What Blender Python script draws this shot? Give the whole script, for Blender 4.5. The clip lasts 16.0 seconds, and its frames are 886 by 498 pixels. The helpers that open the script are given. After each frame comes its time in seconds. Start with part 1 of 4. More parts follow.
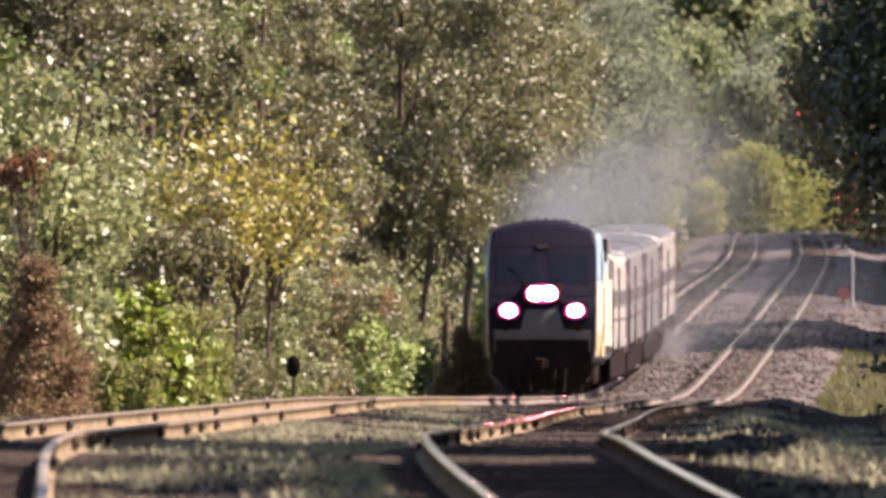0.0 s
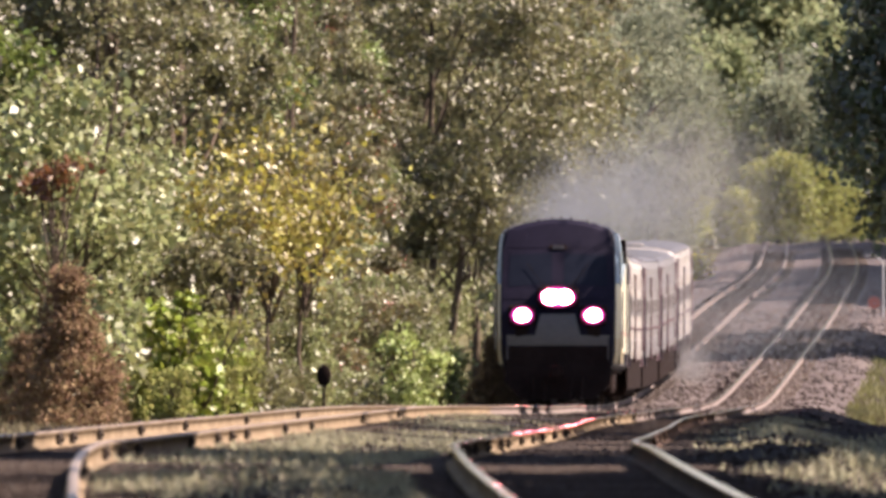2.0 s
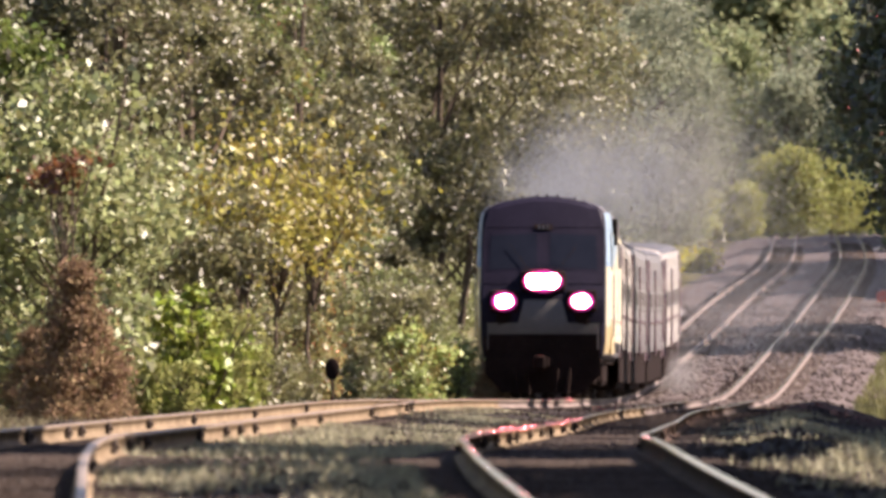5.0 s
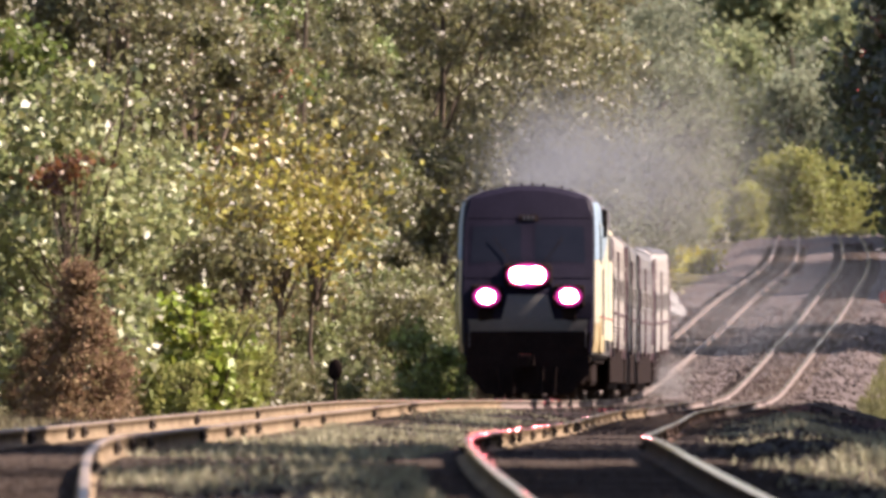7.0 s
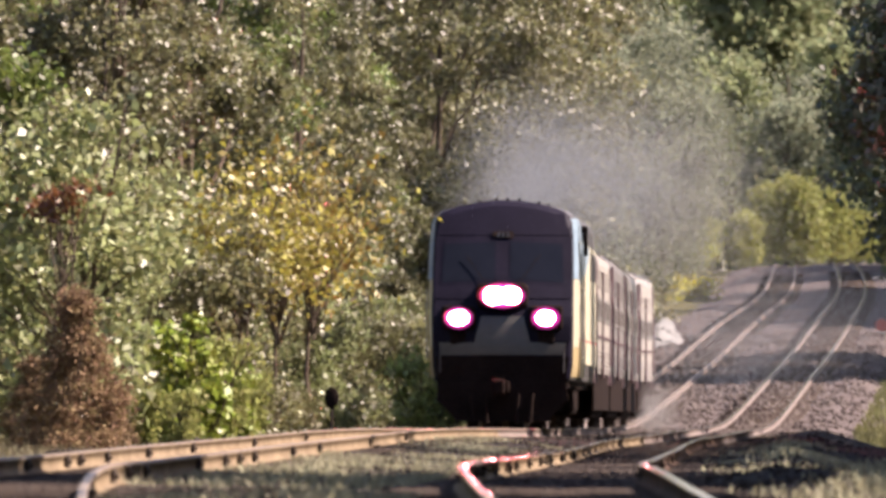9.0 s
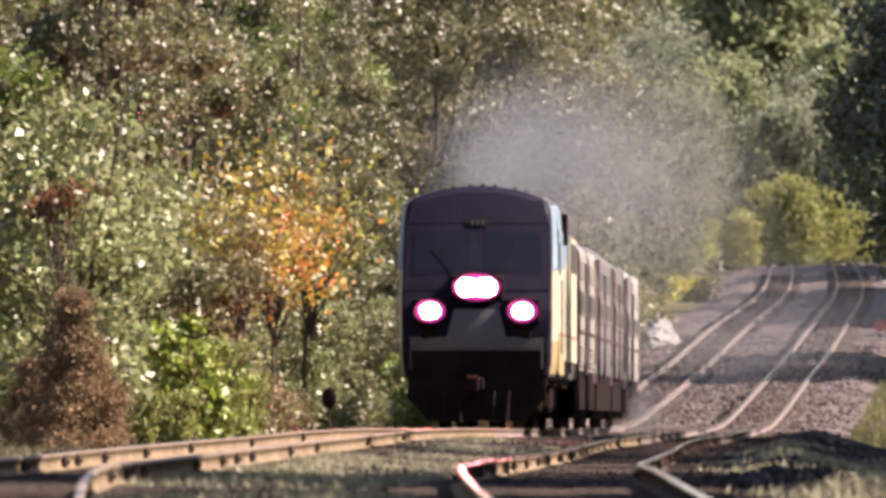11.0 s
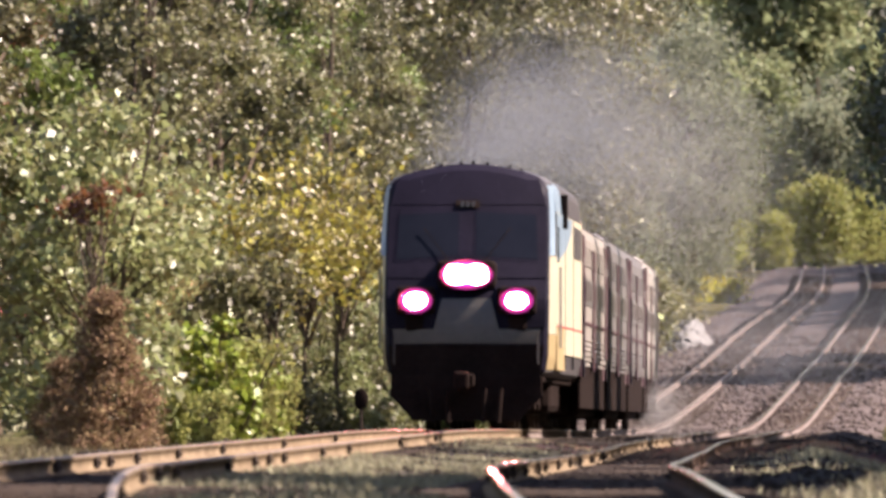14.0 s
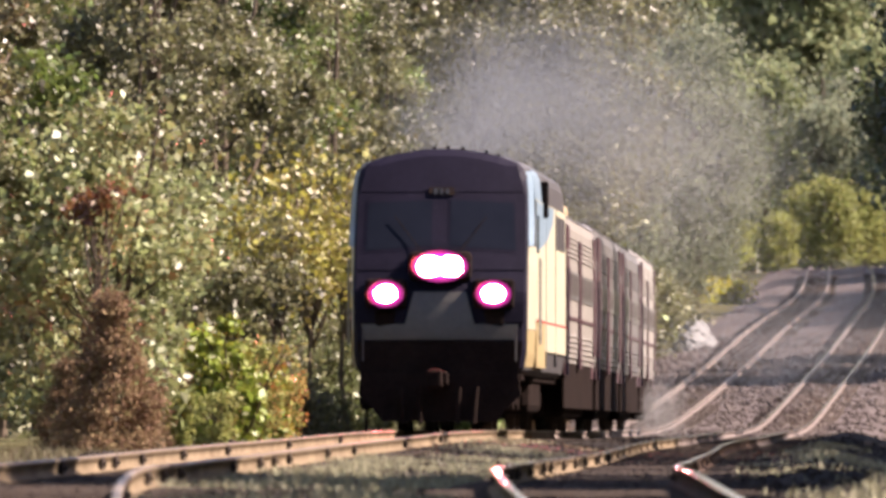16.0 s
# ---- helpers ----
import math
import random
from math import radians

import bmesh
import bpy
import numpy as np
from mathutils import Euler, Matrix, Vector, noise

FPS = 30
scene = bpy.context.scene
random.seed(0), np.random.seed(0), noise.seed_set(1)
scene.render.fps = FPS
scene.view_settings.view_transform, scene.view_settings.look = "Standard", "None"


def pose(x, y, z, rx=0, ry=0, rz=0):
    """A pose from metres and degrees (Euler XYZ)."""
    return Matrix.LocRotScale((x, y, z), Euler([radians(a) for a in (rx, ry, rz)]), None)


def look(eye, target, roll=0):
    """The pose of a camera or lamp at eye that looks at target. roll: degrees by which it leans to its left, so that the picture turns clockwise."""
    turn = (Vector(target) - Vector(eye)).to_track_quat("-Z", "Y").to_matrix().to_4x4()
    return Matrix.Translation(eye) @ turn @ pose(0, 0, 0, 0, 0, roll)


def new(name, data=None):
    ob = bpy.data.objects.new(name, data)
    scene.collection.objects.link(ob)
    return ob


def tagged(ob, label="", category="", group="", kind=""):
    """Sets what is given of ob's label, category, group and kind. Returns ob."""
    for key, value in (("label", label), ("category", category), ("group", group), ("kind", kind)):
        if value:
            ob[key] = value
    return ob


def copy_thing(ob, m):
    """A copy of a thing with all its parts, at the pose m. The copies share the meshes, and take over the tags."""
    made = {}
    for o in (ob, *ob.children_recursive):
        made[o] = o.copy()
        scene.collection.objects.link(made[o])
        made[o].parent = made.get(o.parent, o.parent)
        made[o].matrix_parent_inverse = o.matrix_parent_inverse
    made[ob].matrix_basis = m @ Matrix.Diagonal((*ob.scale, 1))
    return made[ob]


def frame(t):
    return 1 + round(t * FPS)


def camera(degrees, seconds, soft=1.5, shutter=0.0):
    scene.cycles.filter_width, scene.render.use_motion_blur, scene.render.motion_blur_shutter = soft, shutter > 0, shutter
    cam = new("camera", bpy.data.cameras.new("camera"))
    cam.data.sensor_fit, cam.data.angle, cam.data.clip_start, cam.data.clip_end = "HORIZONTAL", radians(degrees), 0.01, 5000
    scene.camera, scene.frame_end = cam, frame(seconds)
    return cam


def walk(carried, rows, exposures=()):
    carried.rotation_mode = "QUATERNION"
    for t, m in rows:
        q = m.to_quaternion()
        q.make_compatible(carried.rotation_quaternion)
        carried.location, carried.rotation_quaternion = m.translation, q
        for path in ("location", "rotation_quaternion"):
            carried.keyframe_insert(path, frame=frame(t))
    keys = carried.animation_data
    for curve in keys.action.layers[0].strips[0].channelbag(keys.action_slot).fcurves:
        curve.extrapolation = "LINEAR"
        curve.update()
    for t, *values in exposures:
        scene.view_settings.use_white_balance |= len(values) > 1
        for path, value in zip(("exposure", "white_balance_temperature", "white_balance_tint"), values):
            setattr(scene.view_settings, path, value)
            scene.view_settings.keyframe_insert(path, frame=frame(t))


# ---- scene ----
cam = camera(3.3517, 16.0, soft=3.6)
# focused on the bend, so the far grade falls soft
cam.data.dof.use_dof, cam.data.dof.focus_distance, cam.data.dof.aperture_fstop = True, 265.0, 9.0

# ---- camera: long lens on a tripod, nudged by hand ----
FOC = 26800.0
K = 0.67           # metres to each mark of distance along the line
SIGHT = FOC / K
EYE = Vector((0.0, 0.0, 0.45))
HORIZON = 690.0
# seconds, drift to the right and down of the picture
DRIFT = [(0, -74, -6), (0.5, -66, 4), (1, -35, 8), (1.5, -22, 12), (2, -20, 10), (2.1, 49, 14), (2.2, -12, 11), (2.3, -19, 10), (2.4, -17, 9),
         (2.5, -12, 8), (3, -9, 4), (3.5, -4.5, 0), (4, -5, -1), (5.2, -5, -1), (6.5, -5, -0.5), (7, 0, 0),
         (7.5, 8, 3), (8, 2, 44), (8.5, -6, 45), (9, -6, 50), (9.2, -20, 44), (10.3, -14, 46), (11.3, -10, 51),
         (11.5, -12, 50), (12, 29, 55), (12.5, 37, 54), (13, 46, 53.5), (13.5, 49, 55), (14, 46, 52),
         (14.5, 75, 58), (15, 77, 60), (15.5, 60, 53), (16, 55, 54)]


def aim(dx, dy):
    return look(EYE, EYE + Vector((-dx / FOC, 1.0, (HORIZON - 441 + dy) / FOC)) * 500)


walk(cam, [(t, aim(dx, dy)) for t, dx, dy in DRIFT], exposures=[(0, 1.76, 6880, 27), (16, 1.76, 6880, 27)])

# ---- world and sun ----
SUN_EL, SUN_AZ = radians(47), radians(86)      # azimuth from +y towards +x
world = bpy.data.worlds.new("sky")
scene.world = world
world.use_nodes = True
wn = world.node_tree.nodes
sky = wn.new("ShaderNodeTexSky")
sky.sky_type = "NISHITA"
sky.sun_disc = False
sky.sun_elevation, sky.sun_rotation = SUN_EL, SUN_AZ
wn["Background"].inputs["Strength"].default_value = 0.07
world.node_tree.links.new(sky.outputs[0], wn["Background"].inputs["Color"])
sun = new("sun", bpy.data.lights.new("sun", "SUN"))
sun.data.energy, sun.data.angle, sun.data.color = 5.0, radians(0.6), (1.0, 0.93, 0.8)
SUNWARD = Vector((math.cos(SUN_EL) * math.sin(SUN_AZ), math.cos(SUN_EL) * math.cos(SUN_AZ), math.sin(SUN_EL)))
sun.matrix_world = look(SUNWARD * 50, (0, 0, 0))


# ---- materials ----
def mat(name, a, b, size=1.0, fine=0.1, rough=0.7, metal=0.0, bump=0.3, depth=0.02, vary=0.0, island=0.0,
        through_light=0.0, spec=0.5, emit=None, coat=0.0):
    m = bpy.data.materials.new(name)
    m.use_nodes = True
    n, l = m.node_tree.nodes, m.node_tree.links
    p = n["Principled BSDF"]
    geo = n.new("ShaderNodeTexCoord")

    def cloud(scale, detail):
        c = n.new("ShaderNodeTexNoise")
        c.inputs["Scale"].default_value, c.inputs["Detail"].default_value = scale, detail
        l.new(geo.outputs["Object"], c.inputs["Vector"])
        return c.outputs["Fac"]
    big, small = cloud(1 / size, 3), cloud(1 / fine, 4)
    add = n.new("ShaderNodeMath")
    add.operation = "MULTIPLY_ADD"
    l.new(small, add.inputs[0])
    add.inputs[1].default_value = 0.6
    l.new(big, add.inputs[2])
    ramp = n.new("ShaderNodeMapRange")
    ramp.inputs["From Min"].default_value, ramp.inputs["From Max"].default_value = 0.5, 1.1
    l.new(add.outputs[0], ramp.inputs["Value"])
    mix = n.new("ShaderNodeMix")
    mix.data_type = "RGBA"
    mix.inputs["A"].default_value, mix.inputs["B"].default_value = (*a, 1), (*b, 1)
    l.new(ramp.outputs[0], mix.inputs["Factor"])
    colour = mix.outputs["Result"]
    for amount, node, out in ((vary, "ShaderNodeObjectInfo", "Random"), (island, "ShaderNodeNewGeometry", "Random Per Island")):
        if amount:
            r = n.new(node)
            mr = n.new("ShaderNodeMapRange")
            mr.inputs["To Min"].default_value, mr.inputs["To Max"].default_value = 1 - amount, 1 + amount
            l.new(r.outputs[out], mr.inputs["Value"])
            hsv = n.new("ShaderNodeHueSaturation")
            l.new(mr.outputs[0], hsv.inputs["Value"])
            l.new(colour, hsv.inputs["Color"])
            if node == "ShaderNodeNewGeometry":
                mh = n.new("ShaderNodeMapRange")
                mh.inputs["To Min"].default_value, mh.inputs["To Max"].default_value = 0.47, 0.52
                l.new(r.outputs[out], mh.inputs["Value"])
                l.new(mh.outputs[0], hsv.inputs["Hue"])
            colour = hsv.outputs[0]
    l.new(colour, p.inputs["Base Color"])
    p.inputs["Metallic"].default_value, p.inputs["Specular IOR Level"].default_value = metal, spec
    p.inputs["Coat Weight"].default_value = coat
    rr = n.new("ShaderNodeMapRange")
    rr.inputs["To Min"].default_value, rr.inputs["To Max"].default_value = max(0.02, rough * 0.75), min(1, rough * 1.2)
    l.new(small, rr.inputs["Value"])
    l.new(rr.outputs[0], p.inputs["Roughness"])
    if bump:
        bp = n.new("ShaderNodeBump")
        bp.inputs["Strength"].default_value, bp.inputs["Distance"].default_value = bump, depth
        l.new(small, bp.inputs["Height"])
        l.new(bp.outputs[0], p.inputs["Normal"])
    if emit:
        p.inputs["Emission Color"].default_value = (*emit[:3], 1)
        p.inputs["Emission Strength"].default_value = emit[3]
    if through_light:
        tr = n.new("ShaderNodeBsdfTranslucent")
        l.new(colour, tr.inputs["Color"])
        ms = n.new("ShaderNodeMixShader")
        ms.inputs[0].default_value = through_light
        l.new(p.outputs[0], ms.inputs[1])
        l.new(tr.outputs[0], ms.inputs[2])
        l.new(ms.outputs[0], n["Material Output"].inputs["Surface"])
    return m


def leaf_mat(name, a, b, rough=0.52, through_light=0.38, island=0.5, spec=0.9):
    return mat(name, a, b, size=1.5, fine=0.5, rough=rough, bump=0, vary=0.2, island=island, through_light=through_light, spec=spec)


M_LEAF = leaf_mat("leaf_olive", (0.072, 0.08, 0.028), (0.205, 0.19, 0.088))
M_LEAFG = leaf_mat("leaf_green", (0.085, 0.12, 0.025), (0.15, 0.19, 0.05))
M_LEAFY = leaf_mat("leaf_yellow", (0.18, 0.16, 0.03), (0.27, 0.235, 0.05))
M_LEAFB = leaf_mat("leaf_brown", (0.15, 0.1, 0.056), (0.225, 0.156, 0.092), rough=0.85, through_light=0.3, island=0.3, spec=0.08)
M_LEAFR = leaf_mat("leaf_red", (0.13, 0.05, 0.02), (0.2, 0.09, 0.03))
M_LEAFV = leaf_mat("leaf_fresh", (0.16, 0.21, 0.028), (0.31, 0.36, 0.065))
# leaf colour darkened to stand for foliage seen from its shaded side
M_LEAFD = leaf_mat("leaf_shade_dark", (0.03, 0.045, 0.015), (0.06, 0.075, 0.03), through_light=0.3)
# far foliage: aerial haze is put into this pale leaf colour
M_LEAFP = leaf_mat("leaf_haze_pale", (0.14, 0.165, 0.08), (0.245, 0.272, 0.142), spec=0.2, through_light=0.5, island=0.3)
M_LEAFH = leaf_mat("leaf_grey_green", (0.14, 0.16, 0.062), (0.24, 0.258, 0.11))
M_LEAFF = leaf_mat("leaf_soft_green", (0.17, 0.215, 0.06), (0.27, 0.32, 0.1))
M_LEAFS = leaf_mat("leaf_sunny_yellow", (0.3, 0.27, 0.03), (0.42, 0.38, 0.06))
# greyer far foliage, again with the haze in the leaf colour
M_LEAFQ = leaf_mat("leaf_haze_grey", (0.12, 0.138, 0.092), (0.225, 0.243, 0.165), spec=0.15, through_light=0.5, island=0.3)
M_LEAFK = leaf_mat("leaf_yellow_green", (0.2, 0.22, 0.07), (0.33, 0.34, 0.12), spec=0.15, through_light=0.5, island=0.3)
M_BARK = mat("bark", (0.05, 0.038, 0.028), (0.13, 0.1, 0.075), size=0.6, fine=0.06, rough=0.9, bump=0.8, vary=0.2, spec=0.06)
M_WEED = mat("dry_grass", (0.13, 0.11, 0.06), (0.22, 0.19, 0.11), size=2.0, fine=0.3, rough=0.75, bump=0, island=0.4, through_light=0.35)
# near bed colour darkened to carry the tree shade over it
M_BALLAST = mat("shade_dark_ballast", (0.009, 0.007, 0.0065), (0.032, 0.0255, 0.0225), size=3.0, fine=0.07, rough=0.9, bump=1.0, depth=0.05, spec=0.06)
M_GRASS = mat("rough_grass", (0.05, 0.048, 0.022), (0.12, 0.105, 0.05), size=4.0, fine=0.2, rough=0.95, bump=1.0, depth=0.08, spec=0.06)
# near stone carries shade in its colour, far stone and gravel sunlight and haze
M_STONE = mat("shade_dark_stone", (0.014, 0.0115, 0.0105), (0.06, 0.049, 0.043), size=1.5, fine=0.03, rough=0.85, bump=0.4, island=0.4, spec=0.06)
M_STONEFAR = mat("sunlit_pale_stone", (0.047, 0.038, 0.035), (0.128, 0.104, 0.095), size=1.5, fine=0.03, rough=0.85, bump=0.4, island=0.4, spec=0.06)
M_GRAVEL = mat("sunlit_pale_gravel", (0.052, 0.041, 0.039), (0.128, 0.104, 0.097), size=3.0, fine=0.07, rough=0.9, bump=1.0, depth=0.05, spec=0.06)
M_TIE = mat("creosoted_wood", (0.022, 0.016, 0.013), (0.06, 0.045, 0.036), size=0.5, fine=0.04, rough=0.85, bump=0.7, vary=0.3, spec=0.06)
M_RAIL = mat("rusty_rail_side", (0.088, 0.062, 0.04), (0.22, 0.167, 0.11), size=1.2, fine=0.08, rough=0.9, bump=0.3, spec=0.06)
# darker copy of the rusty side, with shade put into the colour
M_RAILDARK = mat("shade_dark_rusty_rail", (0.035, 0.022, 0.018), (0.09, 0.06, 0.046), size=1.2, fine=0.08, rough=0.9, bump=0.3, spec=0.06)
# far rail colour greyed: the haze of distance is put into it
M_RAILFAR = mat("haze_grey_rail_side", (0.1, 0.078, 0.07), (0.19, 0.155, 0.14), size=1.2, fine=0.08, rough=0.9, bump=0.3, spec=0.06)
# red metal tint puts the red headlamp glare into the rail's reflection
M_HEAD = mat("polished_rail_head", (0.5, 0.15, 0.12), (0.6, 0.21, 0.17), size=0.8, fine=0.4, rough=0.1, metal=1.0, bump=0)
M_HEADWORN = mat("dull_rail_head", (0.16, 0.115, 0.085), (0.28, 0.22, 0.165), size=0.8, fine=0.2, rough=0.5, metal=0.5, bump=0)
M_BAR = mat("dark_bar_steel", (0.02, 0.014, 0.012), (0.05, 0.036, 0.028), size=0.3, fine=0.04, rough=0.8, bump=0.5, spec=0.15)
M_SILVER = mat("silver_paint", (0.22, 0.22, 0.22), (0.3, 0.295, 0.285), size=1.5, fine=0.1, rough=0.36, metal=0.25, bump=0.05)
M_STEEL = mat("stainless_steel", (0.22, 0.2, 0.182), (0.34, 0.31, 0.28), size=1.8, fine=0.15, rough=0.45, metal=0.2, bump=0.08)
M_DULLSTEEL = mat("dull_dark_steel", (0.09, 0.083, 0.082), (0.16, 0.147, 0.143), size=1.8, fine=0.15, rough=0.5, metal=0.2, bump=0.08)
M_SMOKED = mat("smoked_window", (0.05, 0.042, 0.042), (0.085, 0.072, 0.07), size=1.0, fine=0.2, rough=0.35, bump=0)
M_NAVY = mat("navy_paint", (0.007, 0.006, 0.012), (0.014, 0.012, 0.023), size=1.0, fine=0.1, rough=0.55, bump=0.05, spec=0.06)
M_BLUE = mat("pale_blue_paint", (0.15, 0.22, 0.28), (0.21, 0.28, 0.34), size=1.0, fine=0.1, rough=0.4, bump=0.05)
M_RED = mat("red_stripe", (0.3, 0.02, 0.03), (0.42, 0.04, 0.05), size=1.0, fine=0.1, rough=0.45, bump=0.05)
M_BLACK = mat("black_grime", (0.010, 0.007, 0.0065), (0.024, 0.017, 0.015), size=0.8, fine=0.08, rough=0.95, bump=0.3, spec=0.02)
M_DARKGREY = mat("sooty_grey", (0.035, 0.032, 0.034), (0.07, 0.064, 0.066), size=1.0, fine=0.1, rough=0.55, bump=0.2)
M_NOSE = mat("nose_grey", (0.06, 0.055, 0.047), (0.095, 0.087, 0.074), size=1.0, fine=0.1, rough=0.4, bump=0.1)
M_GLASS = mat("dark_window_glass", (0.008, 0.01, 0.016), (0.012, 0.014, 0.022), size=1.0, fine=0.3, rough=0.12, bump=0, spec=0.06)
# emission tinted red for the rail reflections; the lens itself clips to white
M_LENS = mat("lit_lamp", (1, 1, 1), (1, 1, 1), bump=0, emit=(1.0, 0.15, 0.15, 430))
# two glowing pinks that stand in for the bloom round each lamp
M_GLOW = mat("bloom_glow", (0.02, 0.01, 0.02), (0.02, 0.01, 0.02), bump=0, emit=(1.0, 0.03, 0.5, 0.9))
M_BLOOM = mat("bloom_rim", (0.02, 0.01, 0.02), (0.02, 0.01, 0.02), bump=0, emit=(1.0, 0.08, 0.6, 0.16))
# orange metal for the sun glint on the first car's roof
M_GLINT = mat("glint_brass", (0.9, 0.66, 0.42), (0.95, 0.75, 0.5), rough=0.45, metal=1.0, bump=0)
M_MAROON = mat("dull_maroon", (0.035, 0.012, 0.018), (0.065, 0.024, 0.033), size=0.8, fine=0.1, rough=0.5, bump=0.1)
M_BANDGREY = mat("grey_band", (0.13, 0.125, 0.125), (0.2, 0.19, 0.185), size=1.2, fine=0.1, rough=0.4, metal=0.4, bump=0.1)
M_HEAP = mat("pale_heap", (0.16, 0.157, 0.155), (0.23, 0.225, 0.22), size=0.8, fine=0.06, rough=0.95, bump=0.5, depth=0.02, spec=0.06)
M_VERGE = mat("verge_grass", (0.1, 0.1, 0.035), (0.17, 0.165, 0.062), size=2.0, fine=0.3, rough=0.75, bump=0, island=0.4, through_light=0.35)
# weed colour made pale to carry the sunlit streaks on the bed
M_STREAKWEED = mat("sun_streak_weed", (0.2, 0.19, 0.112), (0.38, 0.36, 0.235), size=1.0, fine=0.2, rough=0.7, bump=0, island=0.4, through_light=0.35)
M_MARK = mat("weathered_white", (0.3, 0.3, 0.29), (0.42, 0.41, 0.4), bump=0.05, rough=0.6)
M_SIGNRED = mat("faded_red_paint", (0.32, 0.05, 0.03), (0.45, 0.09, 0.05), rough=0.6)
# yellow that stands for the warm reflected sunlight low on the flank
M_YELLOW = mat("golden_reflection_yellow", (0.3, 0.23, 0.115), (0.4, 0.31, 0.17), size=0.6, fine=0.1, rough=0.4)
M_WHITE = mat("cream_paint", (0.4, 0.37, 0.27), (0.48, 0.45, 0.34), size=1.0, fine=0.1, rough=0.4, bump=0.05)
M_SMOKE = mat("exhaust_and_haze_fleck", (0.2, 0.215, 0.235), (0.28, 0.3, 0.325), rough=1.0, bump=0, spec=0.0, through_light=0.5)
M_DUST = mat("dust_fleck", (0.3, 0.295, 0.29), (0.38, 0.37, 0.365), rough=1.0, bump=0, spec=0.0, through_light=0.5)


# ---- mesh helpers ----
def np_mesh(name, verts, faces):
    """A mesh from an (n, 3) array of points and an (m, k) array of faces."""
    me = bpy.data.meshes.new(name)
    verts, faces = np.asarray(verts, np.float32), np.asarray(faces, np.int32)
    m, k = faces.shape
    me.vertices.add(len(verts))
    me.vertices.foreach_set("co", verts.ravel())
    me.loops.add(m * k)
    me.loops.foreach_set("vertex_index", faces.ravel())
    me.polygons.add(m)
    me.polygons.foreach_set("loop_start", np.arange(0, m * k, k, dtype=np.int32))
    me.update(calc_edges=True)
    return me


def np_part(name, verts, faces, material, parent=None, label=""):
    me = np_mesh(name, verts, faces)
    me.materials.append(material)
    ob = new(name, me)
    ob.parent = parent
    return tagged(ob, label)


def part(name, bm, material, parent, label="", smooth=False):
    me = bpy.data.meshes.new(name)
    bmesh.ops.recalc_face_normals(bm, faces=bm.faces)
    bm.to_mesh(me)
    bm.free()
    me.materials.append(material)
    if smooth:
        me.polygons.foreach_set("use_smooth", [True] * len(me.polygons))
    ob = new(name, me)
    ob.parent = parent
    return tagged(ob, label)


def thing(name, label, category, group="", kind=""):
    return tagged(new(name), label, category, group, kind)


def box(x0, x1, y0, y1, z0, z1, bevel=0.0, bm=None):
    bm = bm or bmesh.new()
    made = bmesh.ops.create_cube(bm, size=1, matrix=Matrix.Translation(((x0 + x1) / 2, (y0 + y1) / 2, (z0 + z1) / 2)) @ Matrix.Diagonal((x1 - x0, y1 - y0, z1 - z0, 1)))
    if bevel:
        edges = list({e for v in made["verts"] for e in v.link_edges})
        bmesh.ops.bevel(bm, geom=edges, offset=bevel, segments=2, affect="EDGES", profile=0.5)
    return bm


def rod(p, q, r0, r1=None, seg=10, bm=None):
    bm = bm or bmesh.new()
    p, q = Vector(p), Vector(q)
    d = q - p
    m = Matrix.Translation((p + q) / 2) @ d.to_track_quat("Z", "Y").to_matrix().to_4x4()
    bmesh.ops.create_cone(bm, cap_ends=True, segments=seg, radius1=r0, radius2=r0 if r1 is None else r1, depth=d.length, matrix=m)
    return bm


def curve_through(knots):
    """A smooth function through (x, y) knots."""
    xs, ys = [np.array(c, float) for c in zip(*knots)]
    slope = np.gradient(ys, xs)

    def f(x):
        x = np.clip(np.asarray(x, float), xs[0], xs[-1])
        i = np.clip(np.searchsorted(xs, x) - 1, 0, len(xs) - 2)
        h = xs[i + 1] - xs[i]
        u = (x - xs[i]) / h
        return ((2 * u**3 - 3 * u**2 + 1) * ys[i] + (u**3 - 2 * u**2 + u) * h * slope[i]
                + (3 * u**2 - 2 * u**3) * ys[i + 1] + (u**3 - u**2) * h * slope[i + 1])
    return f


# ---- the line of the railway ----
# right-hand track: mark of distance (K metres each), x of its middle; the left-hand track runs SPACING beside it
SPACING, GAUGE = 4.3, 1.5
mid_x = curve_through([(-300, 5.5), (0, 3.1), (100, 1.85), (142, 1.29), (165, 0.98), (180, 0.93), (200, 1.05), (220, 1.33), (250, 1.7), (300, 2.35),
                       (390, 3.7), (433, 4.67), (480, 5.6), (512, 6.23), (566, 7.17), (626, 8.2), (750, 11.0), (925, 15.7), (1250, 22.8), (1700, 30.3), (2300, 40.0), (3600, 60.0)])
# height of the rail tops
top_z = curve_through([(-300, -1.2), (0, -1.1), (100, -0.62), (142, -0.23), (171, 0.05), (200, 0.08), (250, 0.14), (300, 0.19), (390, 0.27), (433, 0.25),
                       (480, 0.22), (512, 0.2), (566, 0.2), (626, 0.18), (680, 0.32), (750, 1.0), (840, 2.3), (925, 3.7), (1250, 7.3), (1700, 12.0), (2000, 13.5), (3600, 14.0)])
# how far the right-hand track lies below the left-hand one
dip = curve_through([(-300, 0), (150, 0), (200, 0.03), (270, 0.14), (350, 0.22), (430, 0.14), (500, 0.05), (600, 0), (3600, 0)])
RAIL_H = 0.17
rng = np.random.default_rng(7)


def rail_z(d, off):
    return top_z(d) - dip(d) * (off > -2)


